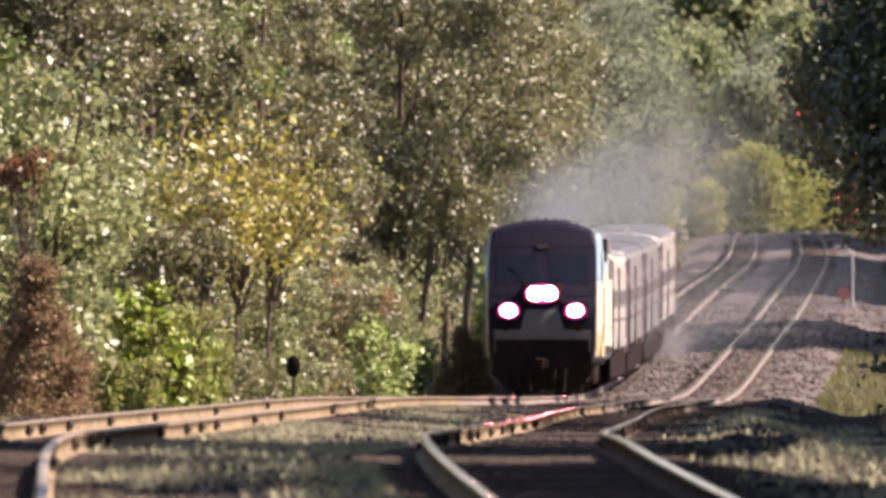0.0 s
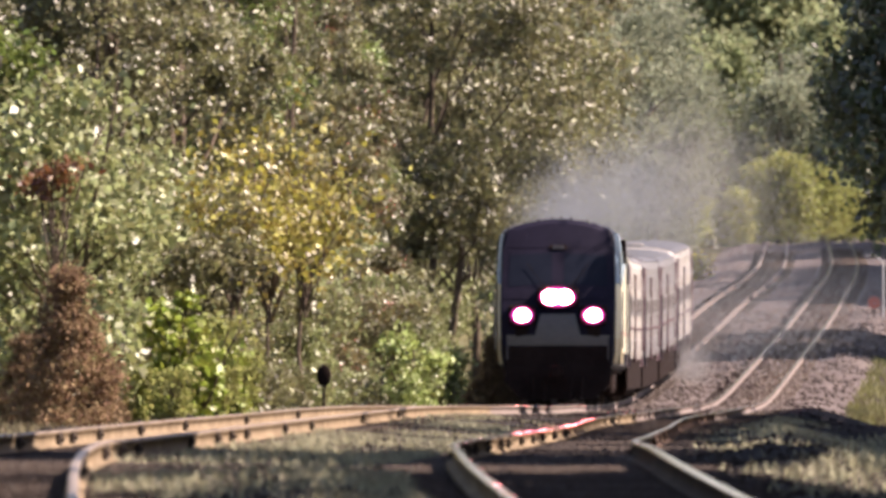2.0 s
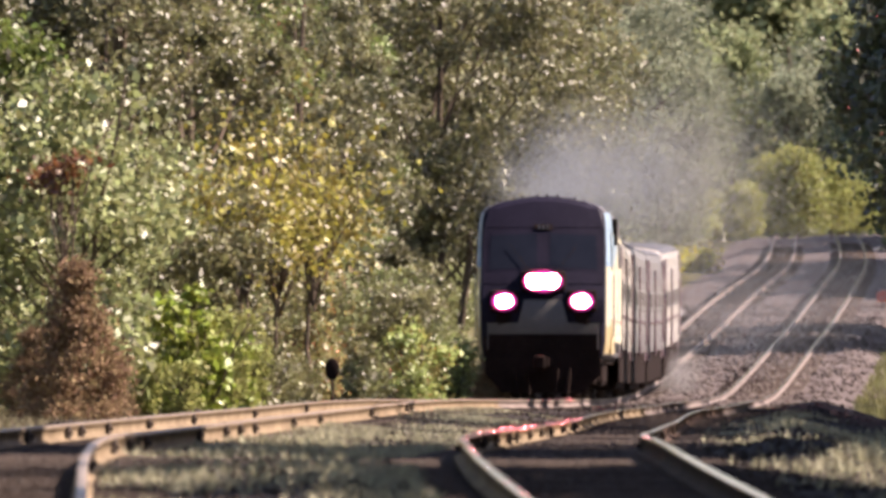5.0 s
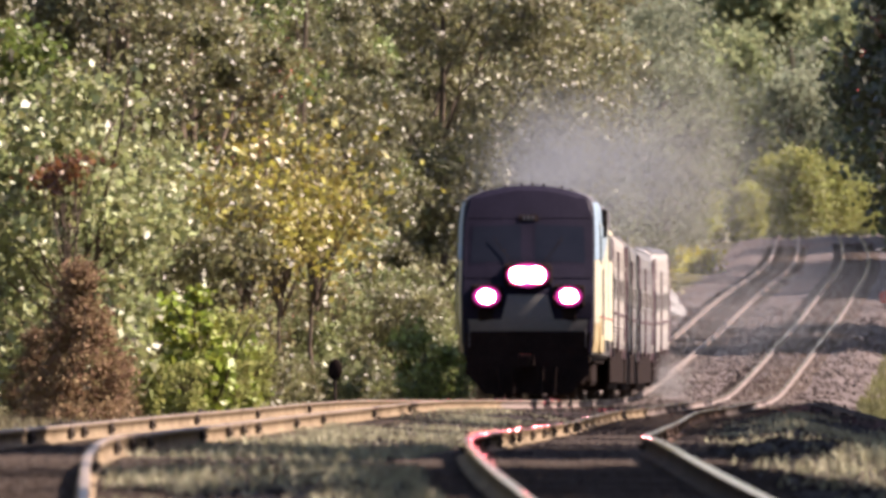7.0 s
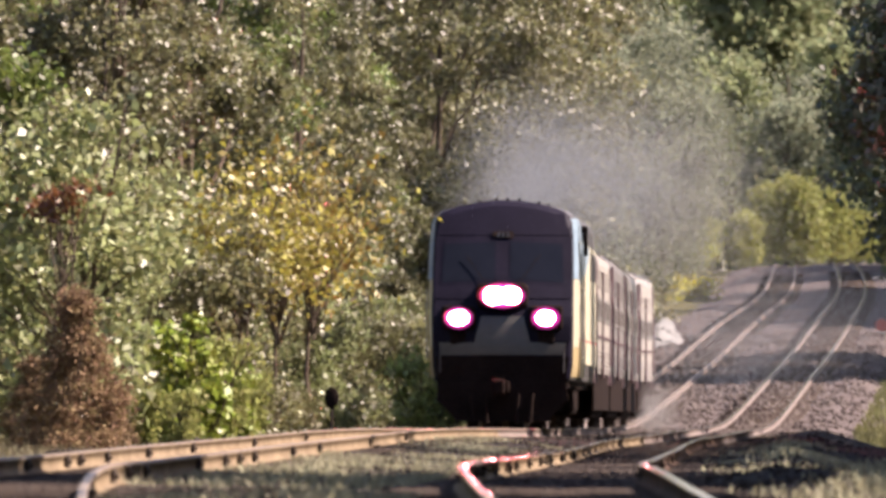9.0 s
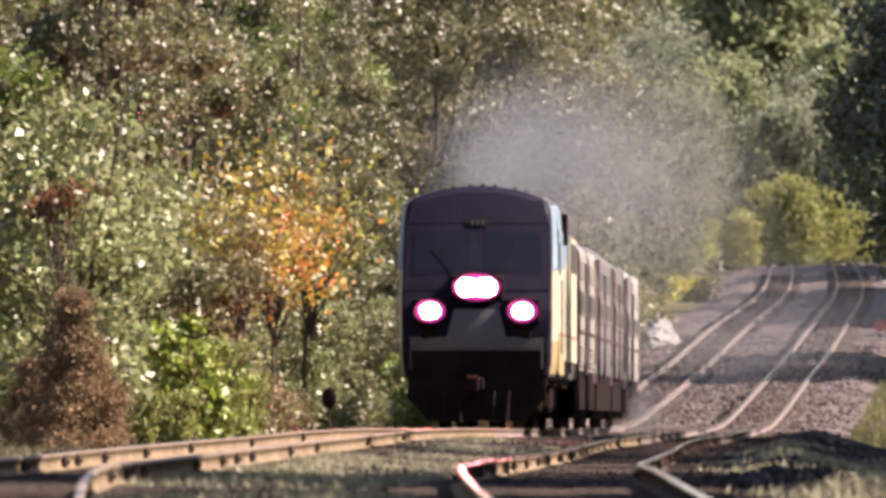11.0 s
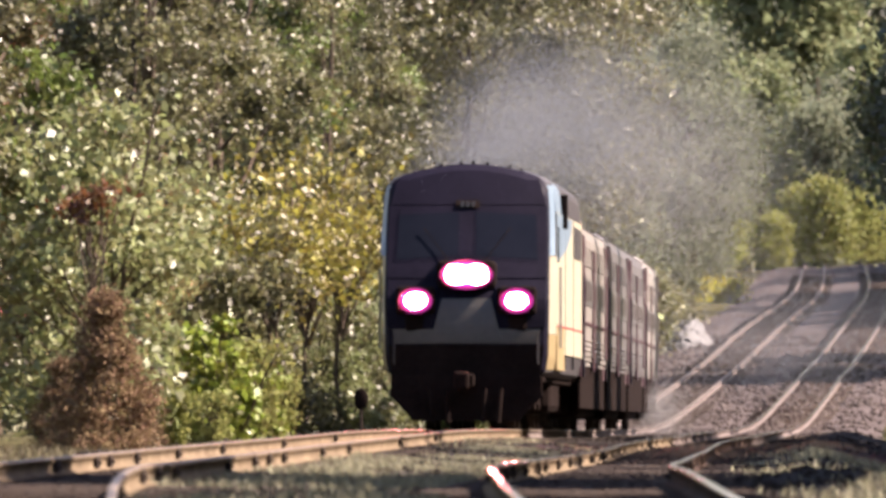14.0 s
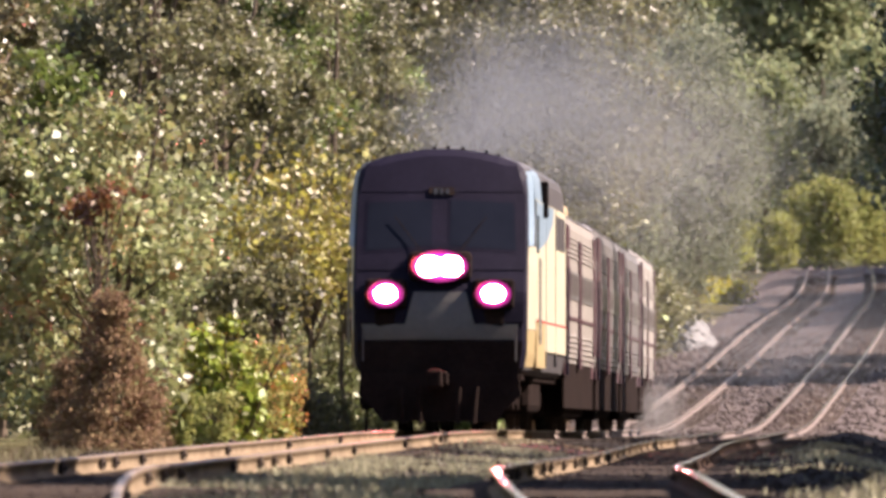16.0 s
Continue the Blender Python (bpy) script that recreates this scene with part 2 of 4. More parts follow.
def wave(u, d):
    """Unevenness of the ballast and verge."""
    a = np.sin(d * 0.21 + 1.3 * np.sin(u * 0.5)) * 0.6 + np.sin(d * 0.093 + u * 0.8) * 0.7 + np.sin(d * 0.47 + u * 2.1) * 0.3
    away = np.clip(np.minimum(abs(u), abs(u + SPACING)) - 1.1, 0, 1.2) / 1.2
    return (0.075 + 0.075 * np.clip(u - 1.0, 0, 1)) * a * away


def ground_z(u, d):
    u, d = np.asarray(u, float), np.asarray(d, float)
    z = top_z(d) - dip(d) * np.clip((u + 3.2) / 2, 0, 1) - RAIL_H - 0.03
    out = np.maximum(np.maximum(u - 2.2, -SPACING - 2.2 - u), 0)
    z = z - 0.35 * np.clip(out / 1.5, 0, 1) + 0.25 * np.clip((out - 2) / 6, 0, 1) + 0.008 * np.clip(out - 6, 0, 120)
    return z + wave(u, d)


def on_ground(u, d):
    return float(mid_x(d) + u), float(K * d), float(ground_z(u, d))


def build_ground():
    us = np.array([-1600, -700, -300, -120, -60, -30, -20, -15, -12, -10, -9, -8.2, -7.6, -7, -6.5, -6, -5.4, -4.9, -4.3, -3.7, -3.2, -2.8, -2.4, -2, -1.6, -1.2, -0.8,
                   -0.4, 0, 0.4, 0.8, 1.2, 1.6, 2, 2.4, 2.8, 3.3, 3.8, 4.4, 5, 5.6, 6.4, 7.2, 8, 9, 10.5, 12.5, 16, 22, 32, 60, 120, 300, 700, 1600.0])
    ds = np.concatenate([np.arange(-800, -40, 60), np.arange(-40, 130, 4), np.arange(130, 420, 1.0), np.arange(420, 1000, 3.0), np.arange(1000, 1800, 8), np.arange(1800, 3600, 60)])
    u, d = np.meshgrid(us, ds)
    v = np.stack([mid_x(d) + u, K * d, ground_z(u, d)], -1).reshape(-1, 3)
    n, m = len(us), len(ds)
    i = (np.arange(m - 1)[:, None] * n + np.arange(n - 1)).ravel()
    f = np.stack([i, i + 1, i + 1 + n, i + n], 1)
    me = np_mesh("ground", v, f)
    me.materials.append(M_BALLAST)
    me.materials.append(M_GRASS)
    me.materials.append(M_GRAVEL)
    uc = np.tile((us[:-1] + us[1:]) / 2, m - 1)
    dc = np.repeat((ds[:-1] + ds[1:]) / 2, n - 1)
    # beyond mark 590 the bed turns to the gravel paled for sunlight
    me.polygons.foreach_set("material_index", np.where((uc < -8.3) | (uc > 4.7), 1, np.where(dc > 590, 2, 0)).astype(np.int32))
    me.polygons.foreach_set("use_smooth", np.ones(len(f), bool))
    tagged(new("ground", me), "grey-brown crushed-stone railway bed with rough grassy verges", "ground", kind="structure")


def sweep(profile, off, ds):
    """Points of a rail section swept along the line at a lateral offset."""
    prof = np.array(profile, float)
    d = np.asarray(ds, float)[:, None]
    x = mid_x(d) + off + prof[None, :, 0]
    z = rail_z(d, off) + prof[None, :, 1]
    v = np.stack([x, np.broadcast_to(K * d, x.shape), z], -1).reshape(-1, 3)
    k, m = len(prof), len(ds)
    a = np.arange(m - 1)[:, None] * k
    j = np.arange(k)
    jn = (j + 1) % k
    return v, np.stack([a + j, a + jn, a + jn + k, a + j + k], -1).reshape(-1, 4)


FOOT = [(-0.07, -0.17), (0.07, -0.17), (0.07, -0.155), (0.012, -0.135), (0.012, -0.05), (0.034, -0.038), (0.034, -0.02), (-0.034, -0.02), (-0.034, -0.038), (-0.012, -0.05), (-0.012, -0.135), (-0.07, -0.155)]
CROWN = ([(-0.0345, -0.022), (0.0345, -0.022)] + [(0.0365 - 0.013 * (1 - math.cos(radians(a))), -0.014 + 0.013 * math.sin(radians(a))) for a in range(0, 81, 16)]
         + [(0.012, 0.001), (-0.012, 0.001)] + [(-0.0365 + 0.013 * (1 - math.cos(radians(a))), -0.014 + 0.013 * math.sin(radians(a))) for a in range(80, -1, -16)])
RAIL_D = np.concatenate([np.arange(-60, 120, 10), np.arange(120, 420, 1.5), np.arange(420, 1000, 4), np.arange(1000, 1900, 10)])


def build_track(centre, label):
    track = thing("railway_track", label, "railway track", "parallel railway tracks", "structure")
    for side in (-GAUGE / 2, GAUGE / 2):
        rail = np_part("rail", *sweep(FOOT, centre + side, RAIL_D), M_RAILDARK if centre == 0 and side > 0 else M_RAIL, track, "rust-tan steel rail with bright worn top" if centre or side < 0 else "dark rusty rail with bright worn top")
        # beyond mark 430 the rail takes the haze-greyed colour
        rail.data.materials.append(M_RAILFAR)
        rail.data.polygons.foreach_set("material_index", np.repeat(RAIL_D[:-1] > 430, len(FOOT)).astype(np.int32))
        head = np_part("rail_head", *sweep(CROWN, centre + side, RAIL_D), M_HEADWORN if centre else M_HEAD, rail, "dull running surface" if centre else "polished running surface")
        head.data.polygons.foreach_set("use_smooth", [True] * len(head.data.polygons))
        # extra, over-tall joint bars: their dark sides stand in for shadow bands
        for d in ((191, 236, 282) if centre == 0 and side > 0 else (184, 192, 199, 207, 216, 226, 237, 250, 266, 282, 300, 322) if centre == 0 else (168, 181, 190.5, 197, 216, 229, 235, 243, 262, 281, 318, 352)):
            d = d + 5 * (side > 0) + 1.7 * centre + rng.uniform(-2, 2)
            x, y, z = float(mid_x(d)) + centre + side, K * d, float(rail_z(d, centre))
            for s in (-1, 1):
                bm = box(x + s * 0.014 - 0.012, x + s * 0.034 + 0.012, y - 0.5, y + 0.5, z - 0.16, z - 0.024, 0.008)
                for k in range(3):
                    rod((x + s * 0.03, y - 0.3 + 0.3 * k, z - 0.09), (x + s * 0.065, y - 0.3 + 0.3 * k, z - 0.09), 0.02, seg=6, bm=bm)
                part("joint_bar", bm, M_BAR, rail, "dark bolted joint bar, over-tall to read as a shadow band")
    tie_bm = box(-1.3, 1.3, -0.115, 0.115, -0.17, 0, 0.012)
    tie_me = bpy.data.meshes.new("tie")
    tie_bm.to_mesh(tie_me)
    tie_bm.free()
    tie_me.materials.append(M_TIE)
    for d in np.arange(140, 300, 0.56 / K):
        tie = new("tie", tie_me)
        tie.parent = track
        j = rng.normal(0, 1, 3)
        tie.matrix_basis = pose(float(mid_x(d)) + centre + 0.03 * j[0], K * d + 0.02 * j[1], float(rail_z(d, centre)) - RAIL_H - 0.004, 0, 0, 0.6 * j[2])
    d = np.concatenate([np.arange(-40, 140, 0.56 / K), np.arange(300, 1500, 0.56 / K)])
    o = np.array([(-1.3, -0.11, -0.15), (1.3, -0.11, -0.15), (1.3, 0.11, -0.15), (-1.3, 0.11, -0.15), (-1.3, -0.11, 0), (1.3, -0.11, 0), (1.3, 0.11, 0), (-1.3, 0.11, 0)])
    c = np.stack([mid_x(d) + centre + rng.normal(0, 0.03, len(d)), K * d, rail_z(d, centre) - RAIL_H - 0.004], 1)
    q = np.array([(0, 1, 5, 4), (1, 2, 6, 5), (2, 3, 7, 6), (3, 0, 4, 7), (4, 5, 6, 7)])
    tagged(np_part("ties", (c[:, None] + o).reshape(-1, 3), (np.arange(len(d))[:, None, None] * 8 + q).reshape(-1, 4), M_TIE, track), kind="stuff")


def build_stones():
    """Loose crushed stone over the bed."""
    def stones(name, n, d0, d1, s0, s1, material):
        d = d0 * (d1 / d0) ** rng.random(n)
        u = rng.uniform(-9, 6.5, n)
        for c in (0, -SPACING):
            for s in (-GAUGE / 2, GAUGE / 2):
                near = abs(u - c - s) < 0.12
                u = np.where(near, u + 0.3, u)
        r = rng.uniform(s0, s1, n)
        c = np.stack([mid_x(d) + u, K * d, ground_z(u, d) + r * 0.3], 1)
        o = np.array([(1, 0, 0), (-1, 0, 0), (0, 1, 0), (0, -1, 0), (0, 0, 1), (0, 0, -0.8)])
        v = c[:, None] + (o[None] + rng.normal(0, 0.28, (n, 6, 3))) * r[:, None, None]
        f = np.array([(0, 2, 4), (2, 1, 4), (1, 3, 4), (3, 0, 4), (2, 0, 5), (1, 2, 5), (3, 1, 5), (0, 3, 5)])
        ob = np_part(name, v.reshape(-1, 3), (np.arange(n)[:, None, None] * 6 + f).reshape(-1, 3), material)
        tagged(ob, "loose grey-tan crushed stone heaped between the tracks", "ballast", kind="stuff")
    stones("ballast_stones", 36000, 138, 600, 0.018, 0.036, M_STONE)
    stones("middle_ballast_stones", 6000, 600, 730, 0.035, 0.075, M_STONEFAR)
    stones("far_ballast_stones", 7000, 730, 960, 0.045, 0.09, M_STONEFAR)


# ---- plants ----
def leaves_at(points, size, lift=0.3, gen=rng):
    """Folded diamond leaves at the given points."""
    n = len(points)
    nrm = gen.normal(0, 1, (n, 3))
    nrm[:, 2] += lift
    nrm /= np.linalg.norm(nrm, axis=1)[:, None]
    a = np.cross(nrm, gen.normal(0, 1, (n, 3)))
    a /= np.linalg.norm(a, axis=1)[:, None] + 1e-9
    b = np.cross(nrm, a)
    s = (size * gen.uniform(0.6, 1.4, n))[:, None]
    base, tip = points - a * s * 0.6, points + a * s * 0.6
    mid = points + nrm * s * 0.12
    v = np.stack([base, mid + b * s * 0.36, tip, mid - b * s * 0.36], 1).reshape(-1, 3)
    return v, np.arange(4 * n).reshape(-1, 4)


def limb(bm, p, q, r0, r1, gen, bend=0.12, steps=4):
    p, q = np.array(p, float), np.array(q, float)
    last, length = p, np.linalg.norm(q - p)
    for k in range(1, steps + 1):
        nxt = p + (q - p) * k / steps + (gen.normal(0, bend * length / steps, 3) if k < steps else 0)
        rod(last, nxt, r0 + (r1 - r0) * (k - 1) / steps, r0 + (r1 - r0) * k / steps, 7, bm)
        last = nxt


def make_tree(name, label, seed, height, radius, low, count, size, material, clumps=70, category="tree", spread=0.55, cone=False, limbs=22, slim=1.0):
    gen = np.random.default_rng(seed)
    tree = thing(name, label, category)
    bm = bmesh.new()
    r = slim * (0.035 * height ** 0.85 if category == "tree" else 0.03)
    tops = []
    stems = 1 if category == "tree" else 4
    for k in range(stems):
        e = np.array([gen.normal(0, 0.3) * (1 if stems == 1 else 2 * radius / 1.5), gen.normal(0, 0.3), height * (0.93 if stems == 1 else 0.75)])
        limb(bm, (0, 0, -0.3), e, r, r * 0.25, gen, 0.06, 6)
        tops.append(e)
    cl = []
    while len(cl) < clumps:
        w = gen.normal(0, 1, 3)
        w /= np.linalg.norm(w)
        rad = gen.uniform(0.35, 1.0) ** 0.5
        h = (w[2] * rad + 1) / 2
        z = low + (height - low) * h
        wide = radius * rad * (1.15 * (1 - h) + 0.08 if cone else (0.75 + 0.25 * np.sin(3 * h + seed)))
        if cone:
            h = gen.random() ** 1.3
            z, wide = low + (height - low) * h, radius * (1.05 * (1 - h) ** 0.95 + 0.03) * gen.random() ** 0.5 / max(0.2, np.hypot(w[0], w[1]))
        cl.append((w[0] * wide, w[1] * wide, z))
    cl = np.array(cl)
    for c in cl[:: max(1, clumps // limbs)]:
        s = np.array([0, 0, max(0.2, c[2] * 0.62)])
        limb(bm, s, c, r * 0.35, 0.015, gen, 0.15, 3)
    part("trunk", bm, M_BARK, tree)
    weight = gen.uniform(0.3, 1.6, clumps)
    pick = gen.choice(clumps, count, p=weight / weight.sum())
    sp = spread * gen.uniform(0.6, 1.3, clumps)
    pts = cl[pick] + gen.normal(0, 1, (count, 3)) * sp[pick][:, None] * np.array([1, 1, 0.7])
    pts[:, 2] = np.maximum(pts[:, 2], 0.05)
    np_part("crown", *leaves_at(pts, size, gen=gen), material, tree, "")
    return tree


def plant(src, used, u, d, turn=0.0, scale=1.0):
    """Places a tree or a copy of it; u is measured from the right-hand track."""
    x, y, z = on_ground(u, d)
    m = pose(x, y, z, 0, 0, turn)
    ob = src if src not in used else None
    used.add(src)
    if ob is None:
        ob = copy_thing(src, m)
    ob.matrix_basis = m @ Matrix.Diagonal((scale, scale, scale, 1))
    return ob


def at_pix(px, d):
    """x in the world of a sight line px to the right of the middle line, at mark d of the line."""
    return (px - 784) * d / SIGHT


def build_trees():
    g = np.random.default_rng(11)
    used = set()
    A = make_tree("broadleaf_tree", "tall olive-green broadleaf tree with glinting leaves", 1, 14, 4.2, 0.6, 33000, 0.118, M_LEAF, 66, spread=0.32, slim=0.55)
    B = make_tree("broadleaf_tree", "dense grey-green broadleaf tree at the wood edge", 2, 12.5, 3.6, 0.5, 30000, 0.115, M_LEAF, 58, spread=0.31, slim=0.55)
    C = make_tree("broadleaf_tree", "green broadleaf tree with deep shaded gaps", 3, 13, 3.8, 0.8, 29000, 0.12, M_LEAFG, 54, spread=0.32, slim=0.55)
    K = make_tree("inner_wood_tree", "olive-green tree deeper in the wood", 4, 14, 4.2, 0.6, 4500, 0.42, M_LEAF, 80, spread=0.65, limbs=7)
    # left wood edge, running along the train's track
    for k, (d, u) in enumerate([(372, -14.0), (395, -12.6), (418, -13.8), (440, -11.2), (462, -13.2), (485, -11.4), (508, -13.0), (530, -11.4), (553, -12.8),
                                (576, -11.3), (600, -12.7), (625, -11.2), (650, -12.4), (676, -11.2), (702, -12.2), (728, -11.0)]):
        plant((A, B, C, B, A)[k % 5], used, u + g.uniform(-0.4, 0.4), d, g.uniform(0, 360), g.uniform(0.88, 1.1))
    for k, d in enumerate(range(380, 760, 42)):
        plant(K, used, -19 + g.uniform(-1.5, 1.5), d, g.uniform(0, 360), g.uniform(1.05, 1.3))
    Y = make_tree("yellowing_tree", "small tree with yellow autumn leaves", 5, 5.6, 1.25, 3.1, 1600, 0.13, M_LEAFY, 26, spread=0.5, slim=0.35)
    plant(Y, used, at_pix(500, 452) - float(mid_x(452)), 452, 0, 1.0)
    plant(Y, used, at_pix(430, 446) - float(mid_x(446)), 446, 140, 1.02)
    plant(Y, used, at_pix(560, 462) - float(mid_x(462)), 462, 250, 1.12)
    R = make_tree("reddish_tree", "slender tree with russet leaves", 6, 4.9, 0.35, 4.0, 330, 0.12, M_LEAFR, 6, spread=0.2, slim=0.3)
    plant(R, used, at_pix(115, 366) - float(mid_x(366)), 366, 0, 0.92)
    P = make_tree("wayside_tree", "green tree beside the far track, leaf colour paled for haze", 14, 14, 4.6, 1.0, 5200, 0.46, M_LEAFP, 46, spread=0.95, limbs=7)
    # unseen trees added outside the bend, to shade the right-hand track
    S = make_tree("shade_tree", "unseen leafy tree added to shade the railway", 15, 14.5, 4.8, 1.5, 2600, 0.76, M_LEAFG, 120, spread=0.8, limbs=7)
    for d in (100, 109, 118, 127, 136, 145, 152, 160, 168, 187, 195, 203, 211, 219, 228, 237, 246, 270, 279, 288, 298, 308, 319, 331, 343, 355):
        u = 12.4 + 0.006 * (d - 150) + g.uniform(-0.5, 0.5)
        plant(S, used, u + 0.8, d, g.uniform(0, 360), (1.14 if d < 175 else 1.42 if 194 < d < 216 else 1.22 if d < 215 or d > 310 else 1.0) * g.uniform(0.9, 1.1))
    # further unseen rows at the sides and behind, added to cut the skylight
    for k in range(14):
        plant(S, used, -16.5 + g.uniform(-1, 1), 20 + 20 * k, g.uniform(0, 360), g.uniform(0.95, 1.2))
    for k in range(7):
        plant(S, used, 13 + g.uniform(-1, 1), -30 + 20 * k, g.uniform(0, 360), g.uniform(0.95, 1.2))
    for k in range(8):
        plant(S, used, -26 + 7 * k + (3 if k > 3 else -3), -42 - 4 * (k % 2), g.uniform(0, 360), g.uniform(1.0, 1.3))
    # trees beside the right-hand track, their shade put into a dark leaf colour
    D = make_tree("dark_tree", "tree overhanging the railway, leaf colour darkened for shade", 8, 15, 4.8, 4.6, 20000, 0.2, M_LEAFD, 90)
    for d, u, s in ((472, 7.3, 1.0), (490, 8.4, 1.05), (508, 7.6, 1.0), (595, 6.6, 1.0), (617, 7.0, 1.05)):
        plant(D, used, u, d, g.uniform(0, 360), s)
    # mostly unseen trees, grouped to throw shade bands across the far grade
    rows = list(range(818, 890, 8)) + list(range(984, 1310, 9)) + list(range(1392, 1650, 11))
    for d in rows:
        u, s = 11.3 + g.uniform(-0.4, 0.4), 1.2 + 0.00025 * (d - 800)
        plant(P, used, u + 1.0 + g.uniform(-1.0, 2.0), d, g.uniform(0, 360), s * g.uniform(0.7, 1.25))
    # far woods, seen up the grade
    F = make_tree("far_tree", "distant green tree above the grade, leaf colour paled for haze", 9, 15, 5.0, 0.5, 6500, 0.42, M_LEAFP, 60, spread=0.9, limbs=7)
    G = make_tree("far_tree", "distant tree above the grade, leaf colour greyed for haze", 10, 17, 5.5, 0.5, 6500, 0.44, M_LEAFQ, 60, spread=0.9, limbs=7)
    H = make_tree("grade_tree", "tree beside the far grade, leaf colour greyed for haze", 18, 15, 4.6, 0.3, 19000, 0.17, M_LEAFQ, 70, spread=0.6)
    O = make_tree("overhanging_tree", "tall broadleaf tree leaning out over the railway", 19, 15.5, 4.6, 4.6, 34000, 0.15, M_LEAF, 96, spread=0.42, slim=0.4, limbs=12)
    for d, u in ((668, -9.3), (694, -9.0), (720, -8.9), (745, -8.7)):
        plant(O, used, u, d, g.uniform(0, 360), g.uniform(0.95, 1.08))
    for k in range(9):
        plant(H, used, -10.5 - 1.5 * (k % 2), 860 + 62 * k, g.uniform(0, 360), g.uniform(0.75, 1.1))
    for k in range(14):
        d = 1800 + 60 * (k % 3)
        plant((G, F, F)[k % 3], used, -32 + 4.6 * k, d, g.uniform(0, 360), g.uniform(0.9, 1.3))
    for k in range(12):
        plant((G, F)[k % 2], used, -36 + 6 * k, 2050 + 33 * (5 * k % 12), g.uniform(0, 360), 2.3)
    # more unseen trees, added to shade the bed farther on
    for d in range(366, 546, 9):
        plant(S, used, 13.0 + g.uniform(-0.4, 0.4), d, g.uniform(0, 360), g.uniform(0.92, 1.06))


def build_shrubs():
    g = np.random.default_rng(12)
    used = set()

    def put(src, px, d, scale=1.0):
        return plant(src, used, at_pix(px, d) - float(mid_x(d)), d, g.uniform(0, 360), scale)
    dk = make_tree("dark_shrub", "undergrowth below the overhanging trees, leaf colour darkened for shade", 27, 3.4, 1.5, 0.1, 4000, 0.17, M_LEAFD, 40, "bush", 0.4)
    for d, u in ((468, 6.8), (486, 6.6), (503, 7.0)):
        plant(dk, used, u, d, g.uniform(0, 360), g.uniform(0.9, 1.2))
    br = make_tree("brown_cedar", "dead russet-brown cedar bush beside the track", 21, 2.6, 1.0, 0.1, 13000, 0.065, M_LEAFB, 130, "bush", 0.14, cone=True)
    put(br, 140, 362)
    put(br, 62, 368, 0.6)
    put(br, 205, 366, 0.45)
    put(br, 890, 650, 0.85)
    put(br, 915, 656, 0.7)
    gr = make_tree("green_bush", "bright green leafy bush at the wood edge", 22, 2.3, 1.2, 0.15, 1700, 0.14, M_LEAFV, 34, "bush", 0.14)
    yg = make_tree("leafy_bush", "loose yellow-green leafy bush at the wood edge", 29, 2.2, 1.0, 0.1, 1300, 0.13, M_LEAFK, 30, "bush", 0.15)
    for px, d, s in ((395, 376, 0.9), (270, 373, 0.55), (445, 382, 0.6), (330, 370, 0.5)):
        put(yg, px, d, s)
    for px, d, s in ((345, 374, 1.05), (290, 377, 0.6), (405, 380, 0.72), (440, 384, 0.45)):
        put(gr, px, d, s)
    sh = make_tree("wayside_shrub", "light green shrub beside the rails", 23, 2.2, 0.75, 0.1, 1100, 0.13, M_LEAFF, 15, "bush", 0.22)
    for px, d, s in ((732, 514, 0.55), (752, 524, 1.1), (774, 542, 0.8), (805, 640, 1.1), (960, 770, 2.2), (1000, 800, 2.0)):
        put(sh, px, d, s)
    ol = make_tree("wayside_shrub", "grey-olive shrub at the foot of the wood", 24, 1.8, 1.0, 0.1, 2600, 0.12, M_LEAF, 30, "bush", 0.28)
    for k in range(16):
        d = 380 + 20 * k
        plant(ol, used, (-11.0 if 420 < d < 640 else -9.6) + g.uniform(-0.5, 0.3), d, g.uniform(0, 360), g.uniform(0.7, 1.3))
    un = make_tree("understory_tree", "pale grey-green young tree at the wood edge", 26, 5.4, 1.5, 0.3, 5200, 0.14, M_LEAFH, 34, spread=0.36, slim=0.4)
    for k in range(18):
        d = 372 + 20.5 * k
        plant(un, used, (-11.3 if 420 < d < 640 else -9.9) + g.uniform(-0.6, 0.4), d, g.uniform(0, 360), g.uniform(0.75, 1.2))
    fs = make_tree("far_shrub", "yellow-green sunlit shrub below the far woods", 28, 5.5, 2.6, 0.2, 4200, 0.26, M_LEAFK, 34, "bush", 0.6)
    for k in range(20):
        plant(fs, used, -24 + 2.6 * k + g.uniform(-0.8, 0.8), 1766 + 9 * (k % 4), g.uniform(0, 360), g.uniform(0.6, 1.35))
    for px, d, sc in ((422, 440, 0.85), (468, 445, 0.8), (515, 452, 0.7)):
        put(ol, px, d, sc)
    for px, d, sc in ((430, 515, 0.75), (470, 525, 0.8), (520, 536, 0.8), (565, 547, 0.75), (150, 392, 0.7), (30, 390, 0.75)):
        put(un, px, d, sc)
    for k in range(9):
        plant(ol, used, -9.2 + g.uniform(-0.8, 0.8), 800 + 24 * k, g.uniform(0, 360), g.uniform(1.2, 2.0))
    ye = make_tree("yellow_shrub", "yellow-green sunlit shrub by the far track", 25, 1.5, 1.1, 0.1, 1200, 0.24, M_LEAFS, 20, "bush", 0.3)
    put(ye, 1172, 1262, 1.15)
    put(ye, 1205, 1280, 0.9)
    put(ye, 1234, 1270, 1.1)


